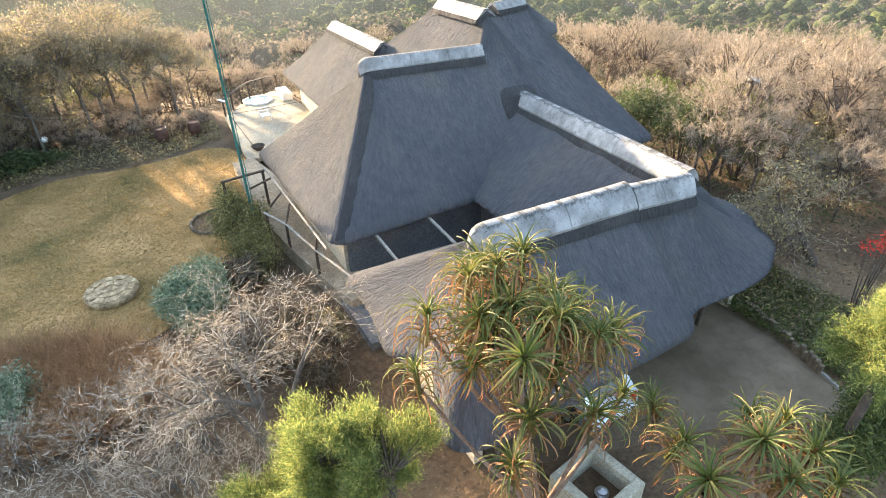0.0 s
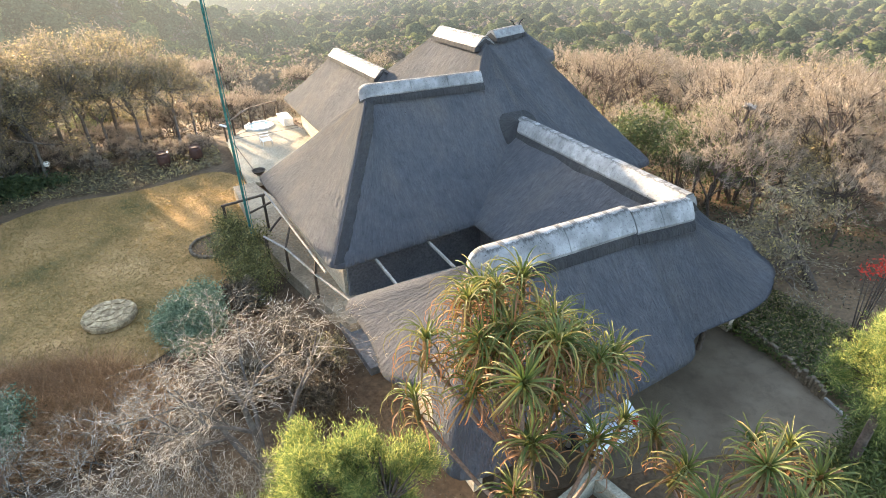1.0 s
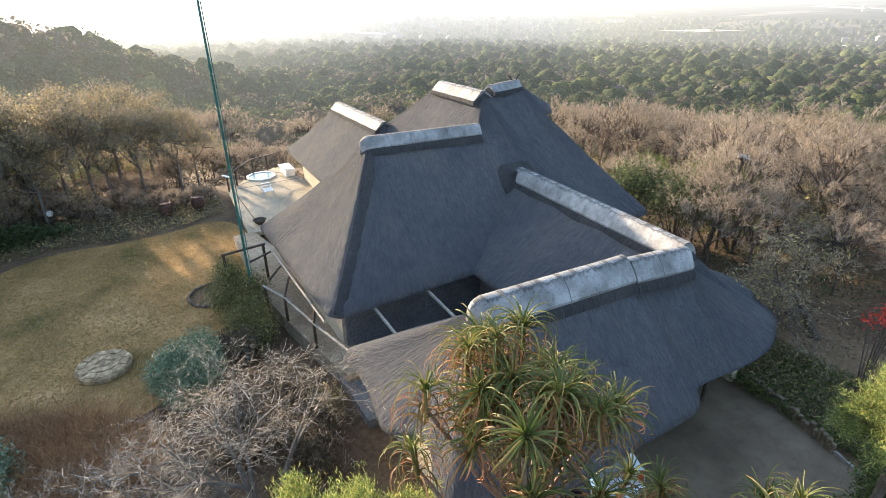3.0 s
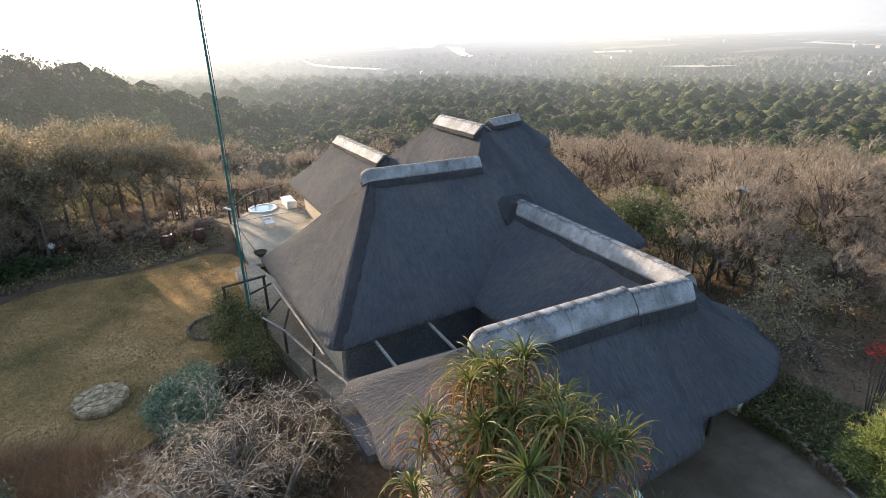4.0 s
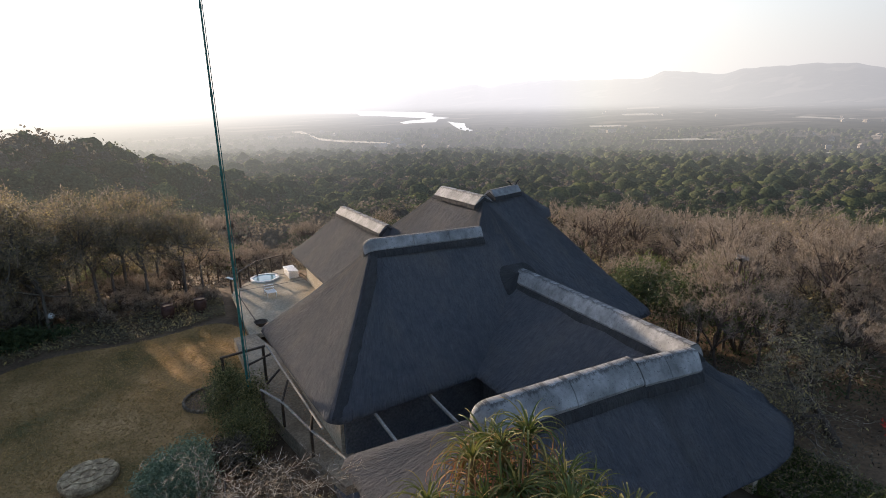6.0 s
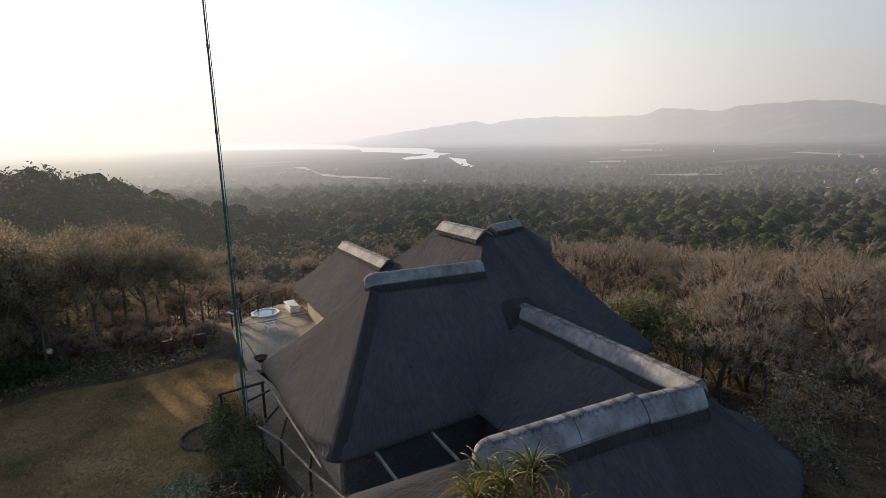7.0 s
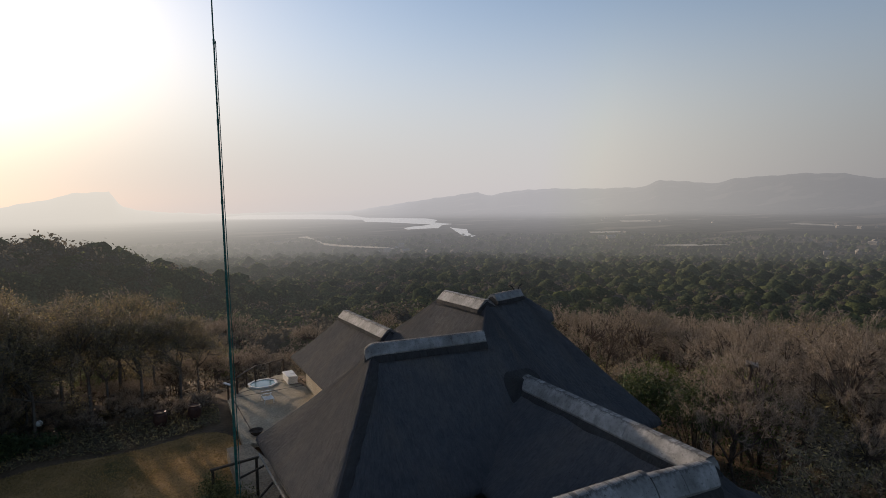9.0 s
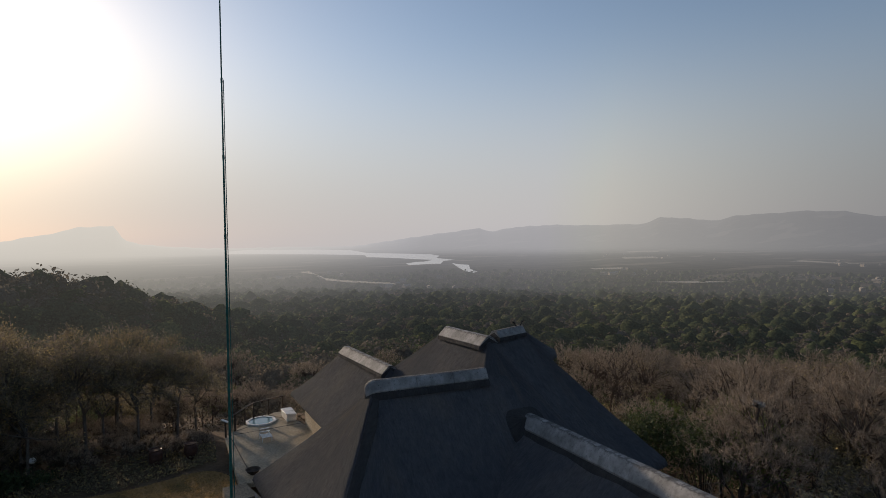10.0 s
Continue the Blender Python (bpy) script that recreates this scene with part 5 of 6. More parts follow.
for k, (x, y) in enumerate([(-2.2, 36.0), (0.3, 36.4), (-0.8, 38.6), (-6.4, 37.6), (-3.2, 38.6), (-5.4, 36.4), (-7.4, 35.4), (-9.4, 34.8), (-4.6, 34.6), (2.4, 37.4), (1.5, 39.8), (3.6, 39.4)]):
    m = on_land(x, y, 53 * k, (1.0, 0.86, 1.05, 0.8, 1.05, 1.05, 1.0, 1.05, 0.85, 0.82, 0.95, 0.72)[k])
    if k:
        copy_thing(lofty, m)
    else:
        lofty.matrix_basis = m
spots = [(-10.5, 31), (-8.4, 33.5), (-6.3, 35.2), (-3.6, 37.2), (-12.6, 33.6), (-10.2, 36.6), (-7.6, 38.8), (-4.9, 40.6), (-3.0, 41.6), (-14, 38), (-11.8, 41),
         (-9.0, 43), (-5.8, 44.5), (-2.6, 45), (-13.8, 29), (-15.8, 34)]
for k, (x, y) in enumerate(spots):
    m = on_land(x, y, 61 * k, 0.6 if x > -7.5 and y > 40 else gen.uniform(0.95, 1.2))
    if x > -4.6:
        copy_thing(airy, m)
    elif k < 3:
        olive[k].matrix_basis = m
    else:
        copy_thing(olive[k % 3], m)


for k, (x, y) in enumerate([(-1.4, 36.4), (1.0, 38.2), (-1.8, 41.0), (1.4, 41.8), (0.6, 46.0), (-0.6, 44.4)]):
    if k:
        copy_thing(airy, on_land(x, y, 47 * k, 0.6 if y > 40 else gen.uniform(0.85, 1.05)))
    else:
        airy.matrix_basis = on_land(x, y, 0, 0.9)
for k, (x, y) in enumerate([(-9.6, 33.0), (-7.2, 33.4), (-5.0, 35.4), (-2.4, 35.6), (-12.4, 31.2), (-6.6, 41.2), (-3.6, 43.0), (-11.2, 38.6), (-8.8, 40.6), (-2.0, 38.4), (-4.2, 38.4), (-2.8, 36.6), (-7.8, 36.8)]):
    if in_gap(x, y):
        continue
    copy_thing(airy if x > -5.2 else (wood if k % 4 == 1 else olive)[k % 3], on_land(x, y, 71 * k + 20, 0.6 if x > -7.5 and y > 40 else gen.uniform(0.75, 1.1)))


thicket = np.random.default_rng(77)
for k in range(60):
    x, y = thicket.uniform(-14, 3.0), thicket.uniform(33.6, 41)
    copy_thing(wood[k % 3], on_land(x, y, 37 * k, 0.23 if in_gap(x, y) else thicket.uniform(0.30, 0.52)))
for k in range(44):
    x, y = thicket.uniform(-4.5, 3.6), thicket.uniform(33.4, 41)
    copy_thing(wood[k % 3], on_land(x, y, 67 * k, thicket.uniform(0.18, 0.25)))
for k in range(26):
    x, y = thicket.uniform(3.5, 15), thicket.uniform(39.5, 52)
    copy_thing(wood[k % 4], on_land(x, y, 41 * k, thicket.uniform(0.36, 0.46)))


def bush(name, label, category, place, radii, count, size, mat, gen, long=1.2, lumps=9, stems=6, group=""):
    """A leafy mound made of lumps, with stems inside."""
    top = thing(name, label, category, place, group)
    mids = gen.normal(size=(lumps, 3))
    mids /= np.linalg.norm(mids, axis=1)[:, None]
    mids[:, 2] = np.abs(mids[:, 2])
    mids = mids * np.array(radii) * gen.uniform(0.35, 0.75, (lumps, 1))
    which = gen.integers(0, lumps, count)
    out = gen.normal(size=(count, 3))
    out /= np.linalg.norm(out, axis=1)[:, None]
    at = mids[which] + out * np.array(radii) * 0.42 * gen.uniform(0.35, 1.15, (count, 1)) + gen.normal(size=(count, 3)) * 0.05 * radii[0]
    keep = at[:, 2] > -0.6 * radii[2]
    at[:, 2] += radii[2] * 0.45
    mesh_part("foliage", [leaves(at[keep], out[keep] + [0, 0, 0.3], size, gen, long, 1.3)], mat, top)
    if stems:
        q = mids + [0, 0, radii[2] * 0.45]
        p = np.zeros_like(q)
        p[:, :2] = q[:, :2] * 0.1
        p[:, 2] = -place[2] + float(height(place[0], place[1])) if place[2] > 0.2 else 0
        mesh_part("stem", [prisms(p, q, np.full(lumps, 0.03), np.full(lumps, 0.012), 4)], DARKBARK, top)
    return top


bush("sage_bush", "rounded grey-green bush at the lawn's edge", "bush", (0.35, 16.7, 0), (1.4, 1.5, 1.35), 30000, 0.027, LEAF_BLUE, gen, 2.4, 14)
bush("grey_green_shrub", "wispy grey-green shrub at the lawn's corner", "bush", (-5.6, 14.6, 0), (1.3, 1.7, 1.2), 9000, 0.035, LEAF_BLUE, gen, 2.2, 10)
for x, y, rx, ry, rz in ((2.7, 14.4, 0.9, 1.7, 1.0), (2.6, 11.9, 0.8, 1.1, 0.8), (1.8, 17.6, 0.9, 1.3, 0.8), (1.2, 13.2, 1.1, 1.0, 0.7)):
    bush("brown_bush", "dry brown twiggy bush beside the terrace", "bush", (x, y, 0), (rx, ry, rz), 6500, 0.030, LEAF_BROWN, gen, 3.0, 9)
bush("leafy_bush", "loose yellow-green bush below the mast", "bush", (2.4, 20.7, 0), (1.3, 1.7, 1.5), 9000, 0.034, LEAF_SCRUB, gen, 1.8)
bush("leafy_bush", "olive-brown scraggy bush beside the round bed", "bush", (2.5, 18.4, 0), (1.4, 1.8, 1.1), 9000, 0.030, LEAF_SCRUB, gen, 1.8)
bush("dark_bush", "dark green bush behind the lawn", "bush", (-5.6, 32.6, 0), (2.4, 1.1, 0.7), 3600, 0.07, LEAF_DARK, gen, 1.8)
bush("leafy_bush", "green bush at the lawn's far edge", "bush", (-8.0, 31.2, 0), (1.6, 1.3, 1.3), 3600, 0.07, LEAF_GREEN, gen)
bush("dark_bush", "dark bush behind the garden bed", "bush", (3.3, 13.2, 0), (0.7, 1.0, 0.9), 2200, 0.05, LEAF_OLIVE, gen)


brush = [bush("border_bush", "dry olive-brown bush beneath the trees", "bush", (0, 0, 0), (1.5, 1.0, 1.0), 2600, 0.06, mat, gen, 2.0, 10, group="bushes beneath the trees") for mat in (LEAF_BROWN, LEAF_OLIVE, LEAF_BROWN)]
for k, (x, y) in enumerate([(-9.4, 32.6), (-7.0, 34.6), (-3.4, 35.6), (-5.2, 35.8), (-1.6, 36.2), (0.4, 36.0), (-8.4, 35.6), (-6.0, 37.2), (-11.6, 33.4), (2.6, 35.4)]):
    m = on_land(x, y, 67 * k, gen.uniform(0.75, 1.05) if x < -5 else 0.42)
    if k < 3:
        brush[k].matrix_basis = m
    else:
        copy_thing(brush[k % 3], m)


def plume_tree(place, radii, gen, label):
    """A dense feathery crown of drooping sprays on a short trunk."""
    top = thing("feathery_tree", label, "tree", place, "feathery trees")
    n, clumps = 900, 15
    mids = gen.normal(size=(clumps, 3))
    mids /= np.linalg.norm(mids, axis=1)[:, None]
    mids *= np.array(radii) * gen.uniform(0.35, 0.9, (clumps, 1))
    mids[:, 2] += gen.uniform(-0.1, 0.35, clumps) * radii[2]
    tips = gen.normal(size=(n, 3))
    tips /= np.linalg.norm(tips, axis=1)[:, None]
    tips = mids[gen.integers(0, clumps, n)] + tips * np.array(radii) * [0.27, 0.27, 0.36] * gen.uniform(0.5, 1.0, (n, 1))
    out = tips / (np.linalg.norm(tips, axis=1)[:, None] + 1e-6)
    each = 44
    k = gen.uniform(0, 1, (n, each, 1))
    way = out * 0.30 + np.array([0, 0, 0.34]) + gen.normal(size=(n, 3)) * 0.13
    at = tips[:, None] + way[:, None] * k - np.array([0, 0, 1]) * 0.28 * k**2 + gen.normal(size=(n, each, 3)) * 0.05
    at = at.reshape(-1, 3)
    d = np.repeat(way, each, 0) + gen.normal(size=(n * each, 3)) * 0.40
    d /= np.linalg.norm(d, axis=1)[:, None]
    mesh_part("foliage", [ribbons(at, at + d * gen.uniform(0.05, 0.11, (len(at), 1)), np.full(len(at), 0.012), gen)], LEAF_LIME, top)
    z = float(height(place[0], place[1])) - place[2]
    lim = tips[::9]
    mesh_part("trunk", [prisms(np.array([[0, 0, z]]), np.array([[0, 0, -radii[2] * 0.3]]), np.array([0.12]), np.array([0.08]), 7),
                        prisms(np.repeat([[0, 0, -radii[2] * 0.35]], len(lim), 0), lim * 0.95, np.full(len(lim), 0.035), np.full(len(lim), 0.008), 4)], DARKBARK, top)
    return top


plume_tree((2.3, 6.35, 2.9), (1.0, 0.95, 1.3), gen, "feathery yellow-green tree glowing in the low sun")
plume_tree((1.35, 7.15, 2.8), (0.8, 0.8, 1.25), gen, "feathery yellow-green tree beside its neighbour")
plume_tree((0.25, 7.2, 1.5), (0.95, 0.8, 0.8), gen, "low feathery yellow-green tree at the thicket's edge")
plume_tree((11.75, 2.75, 4.1), (1.15, 1.1, 1.5), gen, "tall feathery yellow-green tree beside the drive")

bush("leafy_bush", "dark green bush at the foot of the feathery tree", "bush", (12.5, 2.55, 0.4), (1.5, 1.1, 1.6), 12000, 0.030, LEAF_GREEN, gen, 2.2, 10)

# ---- tree aloes ----


def aloe_leaf(length, width, droop, curl):
    """One channelled leaf that arches out along +x."""
    n = 6
    v, uv = [], []
    for k in range(n + 1):
        s = k / n
        a = radians(62) - droop * s - curl * s * s
        if k == 0:
            p = np.array([0.03, 0, 0.0])
        else:
            p = p + length / n * np.array([math.cos(a), 0, math.sin(a)])
        w = width * (1 - s) ** 0.75 * (0.8 + 0.4 * min(s * 4, 1)) + 0.002
        up = np.array([-math.sin(a), 0, math.cos(a)])
        v += [p + [0, w / 2, 0] + up * w * 0.28, p - up * w * 0.12, p + [0, -w / 2, 0] + up * w * 0.28]
        uv += [(0, s), (0.5, s), (1, s)]
    f = []
    for k in range(n):
        for j in range(2):
            f.append((k * 3 + j, k * 3 + j + 1, k * 3 + j + 4, k * 3 + j + 3))
    return np.array(v), np.array(f), np.array(uv)


fresh, dry = [], []
for k in range(6):
    v, f, uv = aloe_leaf(0.60 + 0.06 * k, 0.030 + 0.003 * (k % 3), 0.8 + 0.34 * k, 0.7 + 0.12 * (k % 3))
    fresh.append(quick("leaf", v, f, ALOE_FRESH, uv, True))
for k in range(4):
    v, f, uv = aloe_leaf(0.62 + 0.07 * k, 0.036, 2.3 + 0.15 * k, 0.55)
    dry.append(quick("leaf", v, f, ALOE_DRY, uv, True))


def rosette(parent, place, size, gen, lean=(0, 0), old=22):
    """A head of leaves: the young ones upright, the old ones hanging."""
    head = child(new("rosette", spin_mesh), parent)
    head.matrix_basis = pose(*place, math.degrees(lean[0]), math.degrees(lean[1]), gen.uniform(0, 360)) @ Matrix.Scale(size, 4)
    for k in range(28):
        s = k / 27
        kind = fresh[min(int(s * 6), 5)]
        leaf = child(new("leaf", kind), head)
        leaf.matrix_basis = pose(0, 0, 0.07 - 0.10 * s, 0, gen.uniform(-8, 8) - 14 * (1 - s), 137.5 * k + gen.uniform(-12, 12)) @ Matrix.Scale(gen.uniform(0.82, 1.12), 4)
    for k in range(old):
        leaf = child(new("leaf", dry[k % 4]), head, "withered brown leaf" if k == 0 else "")
        leaf.matrix_basis = pose(0, 0, -0.04 - 0.42 * k / old, 0, gen.uniform(-5, 16), 137 * k + gen.uniform(-15, 15)) @ Matrix.Scale(gen.uniform(0.8, 1.15), 4)
    return head


_bm = spin([(0.035, -0.45), (0.045, -0.2), (0.05, 0.0), (0.03, 0.1), (0.008, 0.16)], 8)
spin_mesh = bpy.data.meshes.new("rosette")
_bm.to_mesh(spin_mesh)
_bm.free()
spin_mesh.materials.append(ALOE_DRY)


def aloe_tree(base, fork, heads, gen, label, old=22):
    """A tree aloe: a trunk to the fork, an arm to each head."""
    tree = thing("tree_aloe", label, "aloe", base)
    origin = np.array(base, float)
    fork = np.array(fork, float) - origin
    P, Q, A, B = [np.zeros(3)], [fork], [0.17], [0.11]
    for x, y, z, size in heads:
        tip = np.array([x, y, z]) - origin
        knee = fork + (tip - fork) * 0.5 + np.array([0, 0, -0.10 * np.linalg.norm(tip - fork)])
        P += [fork, knee]
        Q += [knee, tip + [0, 0, -0.3 * size]]
        A += [0.06, 0.04]
        B += [0.04, 0.035]
        out = tip - fork
        rosette(tree, tip, size, gen, (-0.35 * np.clip(out[1], -1, 1), 0.35 * np.clip(out[0], -1, 1)), old)
    mesh_part("trunk", [prisms(P, Q, A, B, 8)], ALOEBARK, tree, "rough brown trunk with forking arms", True)
    return tree


CROWN_HEADS = [(4.57, 5.67, 7.14, 1.1), (4.28, 6.31, 6.65, 1.1), (4.73, 6.5, 5.95, 1.1), (4.45, 7.2, 5.93, 1.1), (3.02, 5.95, 6.37, 1.1), (3.8, 5.97, 5.84, 1.1), (3.81, 5.33, 6.14, 1.1), (5.07, 6.51, 5.48, 1.1), (5.18, 5.81, 6.04, 1.1), (4.31, 4.49, 6.82, 1.1), (5.61, 5.41, 5.83, 1.1), (5.82, 4.72, 5.69, 1.1), (5.84, 5.26, 5.13, 1.1), (3.63, 4.33, 6.53, 1.1), (4.49, 4.61, 5.69, 1.1), (4.1, 5.5, 6.45, 1.1), (4.9, 5.2, 6.5, 1.1), (5.3, 5.1, 5.6, 1.1), (4.1, 5.0, 5.6, 1.1), (3.5, 5.3, 5.7, 1.0),
               (3.72, 5.86, 6.92, 1.0), (4.13, 5.71, 7.07, 1.0), (4.11, 5.28, 6.6, 1.05), (3.63, 5.39, 6.52, 1.0), (4.3, 4.76, 6.57, 1.05), (4.63, 4.59, 6.55, 1.0), (4.87, 4.18, 6.43, 1.0)]
LOW_HEADS = [(3.03, 6.5, 4.68, 1.1), (3.97, 4.42, 5.04, 1.1), (4.97, 4.1, 4.83, 1.1), (6.59, 4.87, 3.64, 1.1), (3.78, 4.5, 3.89, 1.1)]
SIDE_HEADS = [(7.35, 4.66, 3.08, 1.1), (6.27, 3.31, 4.16, 1.1), (5.68, 2.45, 4.69, 1.1)]
FRONT_HEADS = [(6.32, 2.26, 5.36, 1.1), (8.15, 2.73, 4.16, 1.1), (6.47, 1.83, 4.9, 1.1), (8.12, 2.16, 4.01, 1.1), (8.0, 1.66, 3.83, 1.1), (8.28, 3.28, 3.59, 1.1)]

aloe_tree((5.0, 5.35, 0), (4.6, 5.3, 3.2), CROWN_HEADS, gen, "tall tree aloe crowned with many spiky rosettes")
aloe_tree((4.6, 4.5, 0), (4.3, 4.3, 2.4), LOW_HEADS, gen, "lower tree aloe with spreading spiky rosettes")
aloe_tree((7.6, 3.3, 0), (7.2, 3.2, 1.8), SIDE_HEADS, gen, "leaning tree aloe beside the drive", 34)
aloe_tree((7.4, 1.9, 0), (7.2, 1.9, 2.4), FRONT_HEADS, gen, "tree aloe with sunlit yellowing rosettes", 34)

# ---- ground cover ----


def scatter(name, label, category, at, out, size, mat, gen, long=1.2, loose=0.7):
    v, f = leaves(at, out, size, gen, long, loose)
    return tagged(new(name, quick(name, v, f, mat)), label, category, kind="stuff")


def within(outline, n, gen):
    pts = np.array([(q[0], q[1]) for q in outline])
    lo, hi = pts.min(0), pts.max(0)
    c = gen.uniform(lo, hi, (n, 2))
    a, b = pts, np.roll(pts, -1, 0)
    hit = np.zeros(n, int)
    for (ax, ay), (bx, by) in zip(a, b):
        cross = ((ay > c[:, 1]) != (by > c[:, 1])) & (c[:, 0] < (bx - ax) * (c[:, 1] - ay) / (by - ay + 1e-12) + ax)
        hit += cross
    return c[hit % 2 == 1]


def blades(name, label, category, xy, tall, wide, mat, gen, lean=0.5):
    n = len(xy)
    p = np.column_stack([xy, height(xy[:, 0], xy[:, 1]) + 0.0])
    h = tall * gen.uniform(0.5, 1.3, n)
    q = p + np.column_stack([gen.normal(size=(n, 2)) * (h * lean)[:, None], h])
    v, f = ribbons(p, q, np.full(n, wide), gen)
    return tagged(new(name, quick(name, v, f, mat)), label, category, kind="stuff")


blades("lawn_grass", "short dry grass blades on the lawn", "grass", within(LAWN_EDGE, 95000, gen), 0.075, 0.018, GRASS, gen, 0.9)
blades("rust_grass", "rusty brown dry grass below the lawn", "grass", within([(-7.5, 18.0), (-5.1, 17.6), (-2.9, 16.9), (-1.4, 15.2), (-1.0, 14.0), (-1.6, 12.6), (-5, 12.8), (-7.8, 14)], 34000, gen), 0.62, 0.012, LEAF_RUST, gen, 0.7)
xy = within([(15.0, 8.3), (16.0, 9.6), (18.2, 8.6), (18.4, 5.0), (16.6, 3.4), (15.0, 3.2), (14.98, 4.9)], 16000, gen)
scatter("ground_cover", "low green creeping plants on the bank", "ground cover", np.column_stack([xy, 0.10 + 0.3 * gen.random(len(xy))]), np.tile([0.0, 0.0, 1.0], (len(xy), 1)), 0.04, LEAF_GREEN, gen, 1.6, 1.0)
xy = within([(15.2, 7.8), (16.4, 9.4), (18.2, 8.6), (18.4, 5.0), (16.6, 3.4), (15.2, 3.4)], 7000, gen)
scatter("ground_cover", "dry olive sprigs among the creeping plants", "ground cover", np.column_stack([xy, 0.15 + 0.32 * gen.random(len(xy))]), np.tile([0.0, 0.0, 1.0], (len(xy), 1)), 0.04, LEAF_OLIVE, gen, 1.8, 1.2)
xy = within([(-7.8, 30.2), (-4.3, 31.4), (-0.4, 30.6), (3.9, 31.8), (4.2, 35.0), (-0.5, 34.6), (-5, 34.5), (-8.6, 33)], 9000, gen)
scatter("border_plants", "dry leafy border beyond the lawn", "ground cover", np.column_stack([xy, height(xy[:, 0], xy[:, 1]) + 0.05 + 0.3 * gen.random(len(xy)) ** 2]), np.tile([0.0, 0.0, 1.0], (len(xy), 1)), 0.065, LEAF_OLIVE, gen, 1.4)
xy = within([(-9, 5), (5, 5), (3.4, 12), (3.4, 20), (0, 16), (-9, 17)], 22000, gen)
scatter("leaf_litter", "dry brown leaf litter under the shrubs", "leaf litter", np.column_stack([xy, 0.03 + 0.1 * gen.random(len(xy)) ** 3]), np.tile([0.0, 0.0, 1.0], (len(xy), 1)), 0.03, LEAF_BROWN, gen, 1.2, 0.4)
xy = within([(3.7, 22.8), (4.9, 22.8), (4.95, 14.4), (4.5, 14.4)], 500, gen)
scatter("fallen_leaves", "dry leaves fallen on the terrace", "leaf litter", np.column_stack([xy, np.full(len(xy), BASE + 0.012)]), np.tile([0.0, 0.0, 1.0], (len(xy), 1)), 0.03, LEAF_RUST, gen, 1.2, 0.3)
for name, lab, area, count, tall, mat in (("undergrowth", "tangled olive-brown undergrowth beneath the trees", [(-15, 33.6), (-8, 34.0), (-5, 35.2), (-5.4, 40), (-8, 41), (-15, 41)], 12000, 2.3, LEAF_OLIVE),
                                          ("undergrowth", "dry brown undergrowth beneath the trees", [(-17, 31), (-9, 32.5), (-4, 34.4), (3.8, 34.6), (4.2, 38), (10, 40), (14, 36), (20, 34), (24, 44), (10, 56), (-8, 54), (-20, 42)], 17000, 1.3, LEAF_BROWN),
                                          ("undergrowth", "low tawny grass and litter on the wooded bank", [(19.5, 3), (19.8, 12), (21, 30), (30, 40), (40, 30), (38, 6), (24, 0)], 26000, 0.35, LEAF_BROWN),
                                          ("undergrowth", "green undergrowth on the wooded bank", [(21.5, 9), (21.0, 14), (20.5, 22), (28, 26), (30, 12), (25, 8)], 5000, 1.0, LEAF_DARK)):
    xy = within(area, count * 2, gen)[:count]
    patch = np.array([noise.noise((a * 0.35, b * 0.35, 7)) for a, b in xy])
    up = np.clip(0.45 + patch, 0.05, 1.0) * tall * gen.random(len(xy)) ** 0.7
    up = np.where((xy[:, 0] > -4.5) & (xy[:, 0] < 4.5) & (xy[:, 1] < 42), up * 0.45, up)
    scatter(name, lab, "undergrowth", np.column_stack([xy, height(xy[:, 0], xy[:, 1]) + up]), np.tile([0.0, 0.0, 1.0], (len(xy), 1)), 0.085 if tall > 1 else 0.055, mat, gen, 1.5, 1.2)

# Dense green trees close to the house on the far side.
for x, y, s, mat, lab in ((21.4, 15.6, 1.0, LEAF_DARK, "dark green leafy tree close to the house"), (23.4, 14.0, 0.95, LEAF_GREEN, "green leafy tree among bare trees"), (25.8, 17.4, 1.0, LEAF_GREEN, "green leafy tree among bare trees"),
                          (29.0, 18.2, 0.8, LEAF_LIME, "yellow-green young tree on the slope"), (20.8, 18.2, 1.0, LEAF_DARK, "dark green leafy tree close to the house"),
                          (12.6, 37.0, 1.1, LEAF_GREEN, "green leafy tree behind the wing"), (23.8, 11.0, 0.8, LEAF_OLIVE, "yellowing tree among leafless neighbours"),
                          (26.2, 12.6, 0.9, LEAF_OLIVE, "yellowing tree among leafless neighbours"), (24.8, 20.6, 0.9, LEAF_GREEN, "green leafy tree on the slope")):
    z = float(height(x, y))
    bush("leafy_tree", lab, "tree", (x, y, z + 1.0 * s), (1.9 * s, 1.9 * s, 1.9 * s), 2400 if mat is LEAF_OLIVE else 3600, 0.055, mat, gen, 1.5, 18)
bush("coral_tree", "bare tree tipped with red blossom", "tree", (17.5, 5.5, 2.6), (0.7, 0.7, 0.6), 200, 0.045, LEAF_RED, gen, 1.6, 9)

# ---- the woods below ----
FOREST_SHADES = {"olive_green": ((0.078, 0.092, 0.053), (0.135, 0.152, 0.09)), "dark_green": ((0.052, 0.071, 0.045), (0.10, 0.125, 0.074)), "bare_grey": ((0.115, 0.105, 0.09), (0.19, 0.17, 0.147)),
                 "yellow_green": ((0.092, 0.112, 0.052), (0.17, 0.19, 0.092)), "bare_brown": ((0.12, 0.10, 0.08), (0.195, 0.165, 0.133))}


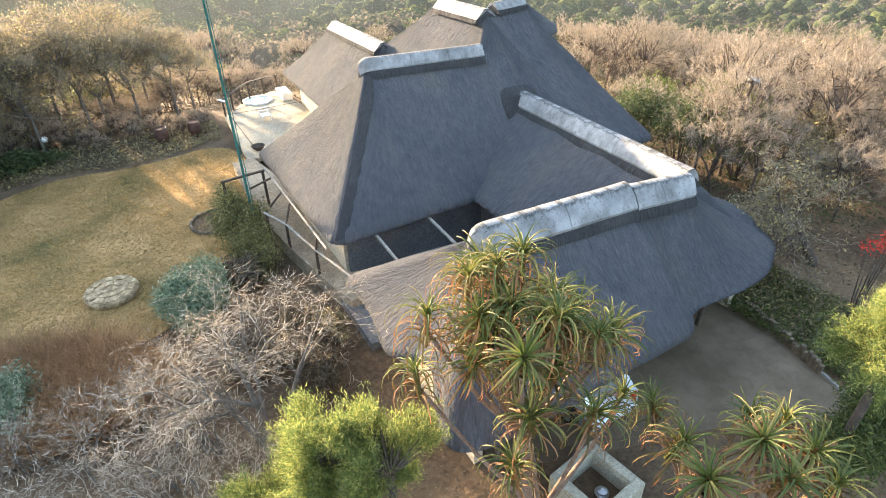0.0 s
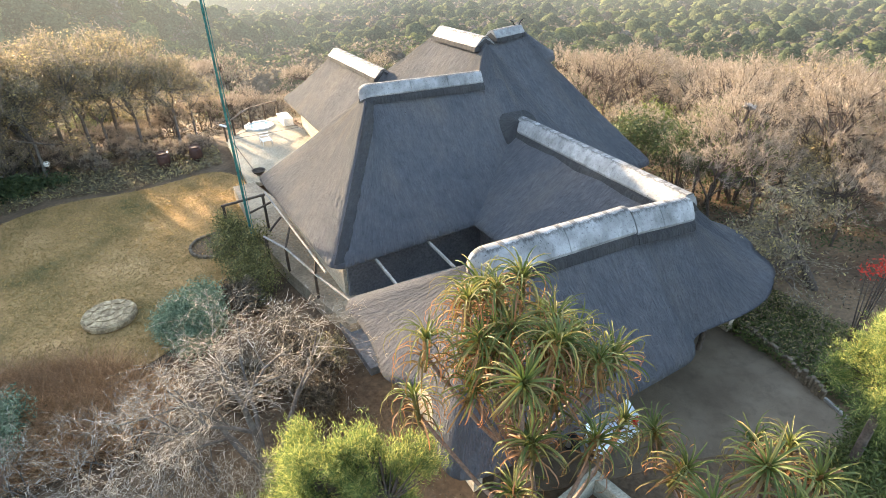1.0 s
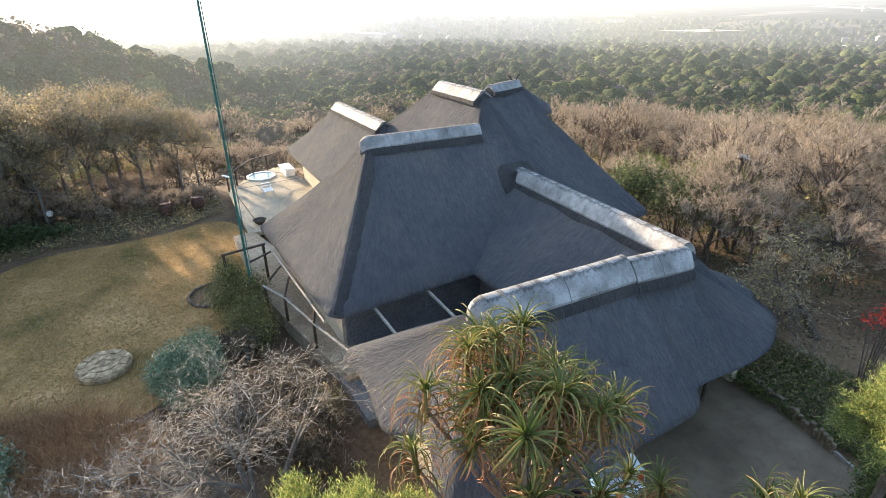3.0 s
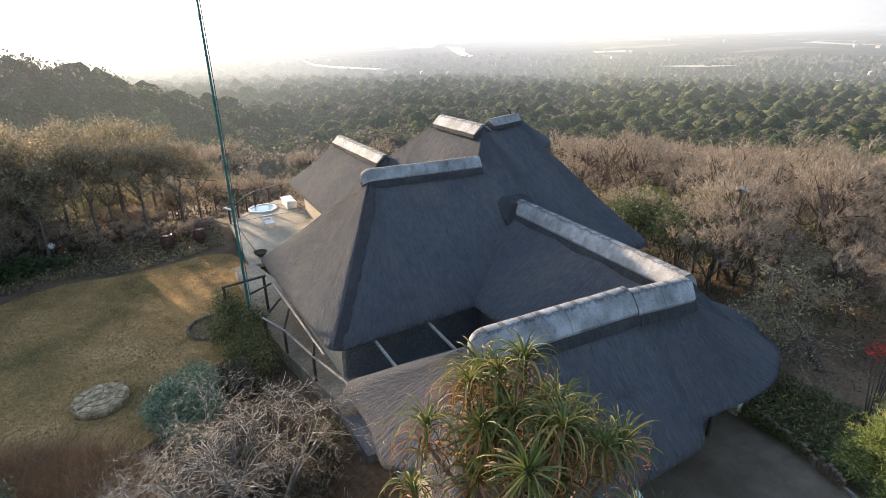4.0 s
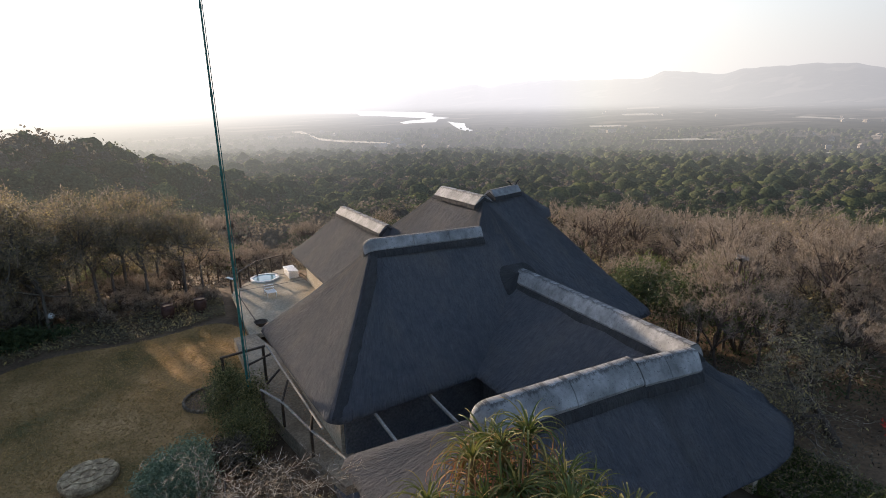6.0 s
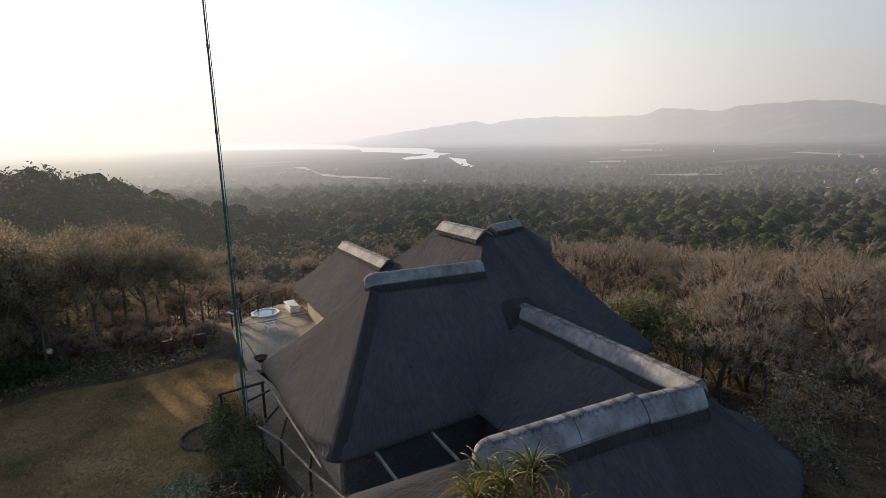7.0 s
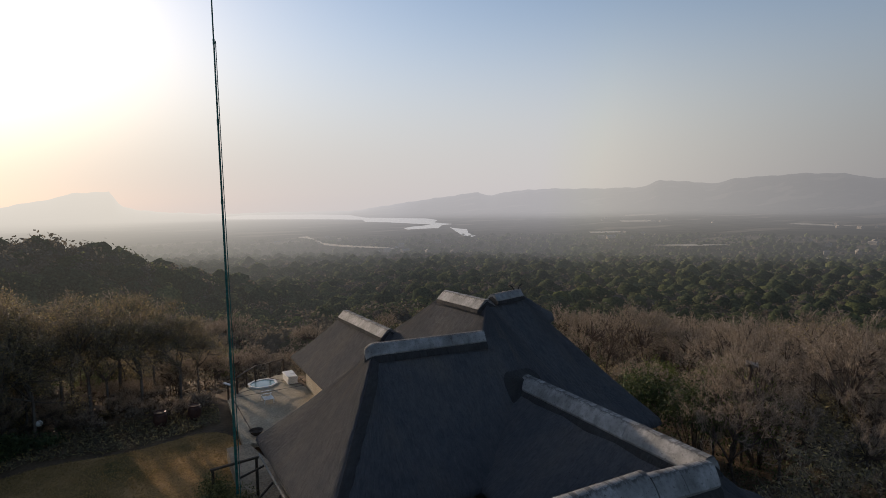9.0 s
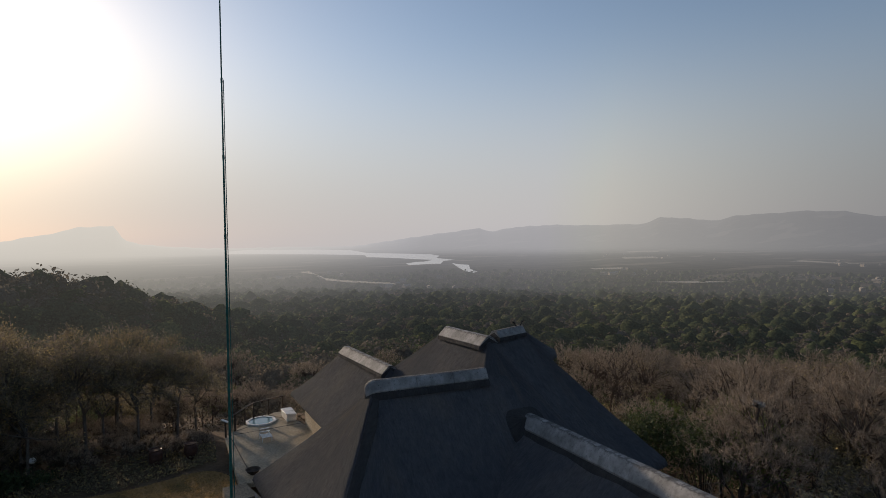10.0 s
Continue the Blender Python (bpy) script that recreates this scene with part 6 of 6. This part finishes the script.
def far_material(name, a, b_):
    """Woods far down the valley, paling with distance by haze painted as emission."""
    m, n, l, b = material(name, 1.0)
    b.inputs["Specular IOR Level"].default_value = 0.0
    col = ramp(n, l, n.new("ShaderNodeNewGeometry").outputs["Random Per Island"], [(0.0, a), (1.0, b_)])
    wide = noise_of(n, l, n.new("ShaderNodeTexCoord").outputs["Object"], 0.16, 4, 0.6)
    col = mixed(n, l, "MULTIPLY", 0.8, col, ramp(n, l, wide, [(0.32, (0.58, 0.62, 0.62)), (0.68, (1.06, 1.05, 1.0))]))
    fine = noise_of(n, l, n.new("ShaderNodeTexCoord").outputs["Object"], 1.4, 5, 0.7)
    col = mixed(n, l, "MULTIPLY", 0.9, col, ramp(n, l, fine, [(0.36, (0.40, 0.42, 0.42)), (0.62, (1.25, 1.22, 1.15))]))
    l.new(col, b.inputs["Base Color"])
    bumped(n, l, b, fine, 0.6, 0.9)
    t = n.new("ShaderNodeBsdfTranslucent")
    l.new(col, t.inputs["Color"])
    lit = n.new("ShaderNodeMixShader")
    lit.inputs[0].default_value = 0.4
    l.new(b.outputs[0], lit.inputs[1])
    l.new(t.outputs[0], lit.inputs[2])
    return paint_haze(m, n, l, lit)


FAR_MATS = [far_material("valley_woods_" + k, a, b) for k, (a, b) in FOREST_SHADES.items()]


def woods(name, label, near_r, far_r, count, quads, size, crown, gen, mats, nu=9, nv=4, core=0.70):
    """Crowns of loose leaf clumps, scattered down the slope."""
    ang = np.radians(gen.uniform(-52, 52, count))
    far = np.sqrt(gen.uniform(near_r**2, far_r**2, count)) if far_r < 200 else near_r * (far_r / near_r) ** gen.uniform(0.0, 1.0, count) ** 0.8
    x = far * (np.sin(ang) * SIDE[0] + np.cos(ang) * FORE[0])
    y = far * (np.sin(ang) * SIDE[1] + np.cos(ang) * FORE[1])
    patch = np.array([noise.noise((a * 0.013, b * 0.013, 2)) for a, b in zip(x, y)])
    kind = np.where(gen.random(count) < 0.5 + 0.9 * patch, gen.choice([0, 1, 1, 3, 0, 0], count), gen.choice([2, 2, 4, 4, 0], count))
    rad = crown * np.clip(np.exp(gen.normal(0.0, 0.32, count)), 0.5, 1.9) * (1 + far / far_r * 0.25)
    z = height(x, y)
    # A dozen lumpy crown shapes, each a soft mass wrapped in loose leaf clumps.
    def swelling(u, k):
        return np.array([1 + 0.34 * noise.noise(tuple(q * 1.7 + 9.0 * k)) + 0.26 * noise.noise(tuple(q * 3.3 + 5.1 * k)) for q in u])[:, None]

    th, ph = np.meshgrid(np.arange(nu) * 2 * np.pi / nu, np.linspace(-0.35, 1.45, nv), indexing="ij")
    unit = np.stack([np.cos(th) * np.cos(ph), np.sin(th) * np.cos(ph), np.sin(ph)], -1).reshape(-1, 3)
    masses, clumps = [], []
    for k in range(12):
        masses.append(unit * swelling(unit, k))
        u = gen.normal(size=(quads, 3))
        u /= np.linalg.norm(u, axis=1)[:, None]
        u[:, 2] = np.where(u[:, 2] < -0.2, -u[:, 2], u[:, 2])
        clumps.append(u * swelling(u, k) * gen.uniform(0.66, 1.04, (quads, 1)))
    pick, spin_by = gen.integers(0, 12, count), gen.uniform(0, 6.28, count)
    c, sn = np.cos(spin_by)[:, None], np.sin(spin_by)[:, None]
    tall = (0.8 * gen.uniform(0.8, 1.15, count))[:, None]

    def turned(w):
        return np.stack([w[:, :, 0] * c - w[:, :, 1] * sn, w[:, :, 0] * sn + w[:, :, 1] * c, w[:, :, 2] * tall], -1)

    mid = np.stack([x, y, z + rad * 0.45 + 0.4], -1)
    mass = (turned(np.array(masses)[pick]) * (rad * np.where((kind == 2) | (kind == 4), 0.55, core))[:, None, None] + mid[:, None]).reshape(-1, 3)
    i, j = np.meshgrid(np.arange(nu), np.arange(nv - 1), indexing="ij")
    quad = np.stack([i * nv + j, (i + 1) % nu * nv + j, (i + 1) % nu * nv + j + 1, i * nv + j + 1], -1).reshape(-1, 4)
    mf = (np.arange(count)[:, None, None] * (nu * nv) + quad[None]).reshape(-1, 4)
    v = turned(np.array(clumps)[pick])
    out = v / (np.linalg.norm(v, axis=2)[:, :, None] + 1e-6)
    at = v * rad[:, None, None] + mid[:, None]
    lv, lf = leaves(at.reshape(-1, 3), (out + [0, 0, 0.25]).reshape(-1, 3), np.repeat(size * rad / crown, quads), gen, 0.8, 0.5)
    vv, ff = merge([(mass, mf), (lv, lf)])
    me = quick(name, vv, ff, mats, slots=np.r_[np.repeat(kind, len(quad)), np.repeat(kind, quads)])
    flags = np.zeros(len(ff), bool)
    flags[:len(mf)] = True
    me.polygons.foreach_set("use_smooth", flags)
    return tagged(new(name, me), label, "woods", kind="stuff")


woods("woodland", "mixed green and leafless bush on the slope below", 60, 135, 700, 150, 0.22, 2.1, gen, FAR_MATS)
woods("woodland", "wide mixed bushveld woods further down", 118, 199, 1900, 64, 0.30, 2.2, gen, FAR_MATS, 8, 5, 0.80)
woods("woodland", "bushveld woods lower on the slope under painted haze", 190, 420, 5600, 12, 0.42, 2.5, gen, FAR_MATS, 8, 4, 0.93)
woods("far_woods", "far woods paling into painted valley haze", 380, 1500, 11500, 3, 0.8, 3.4, gen, FAR_MATS, 7, 3, 1.0)

# Shrubby trees that fill the slope right behind the house and the garden.
fill = []
for mat, lab in ((LEAF_GREEN, "green leafy tree on the slope"), (LEAF_DARK, "dark green leafy tree on the slope"), (LEAF_OLIVE, "yellowing tree on the slope"), (LEAF_SAGE, "grey-green tree on the slope")):
    fill.append(bush("slope_tree", lab, "tree", (0, 0, 0), (2.3, 2.3, 2.4), 3000, 0.10, mat, gen, 1.2, 16, group="trees on the slope"))
placed = 0
for tries in range(3000):
    ang, far = radians(gen.uniform(-50, 42)), gen.uniform(40, 68)
    x, y = far * (math.sin(ang) * SIDE[0] + math.cos(ang) * FORE[0]), far * (math.sin(ang) * SIDE[1] + math.cos(ang) * FORE[1])
    if y < 33 and x < 21 or (3 < x < 20 and y < 44):
        continue
    m = on_land(x, y, gen.uniform(0, 360), gen.uniform(0.6, 1.05), 0.3)
    if placed < 4:
        fill[placed].matrix_basis = m
    elif gen.random() < 0.55:
        copy_thing(fill[placed % 4], m)
    else:
        copy_thing(wood[placed % 4], m)
    placed += 1
    if placed >= 64:
        break
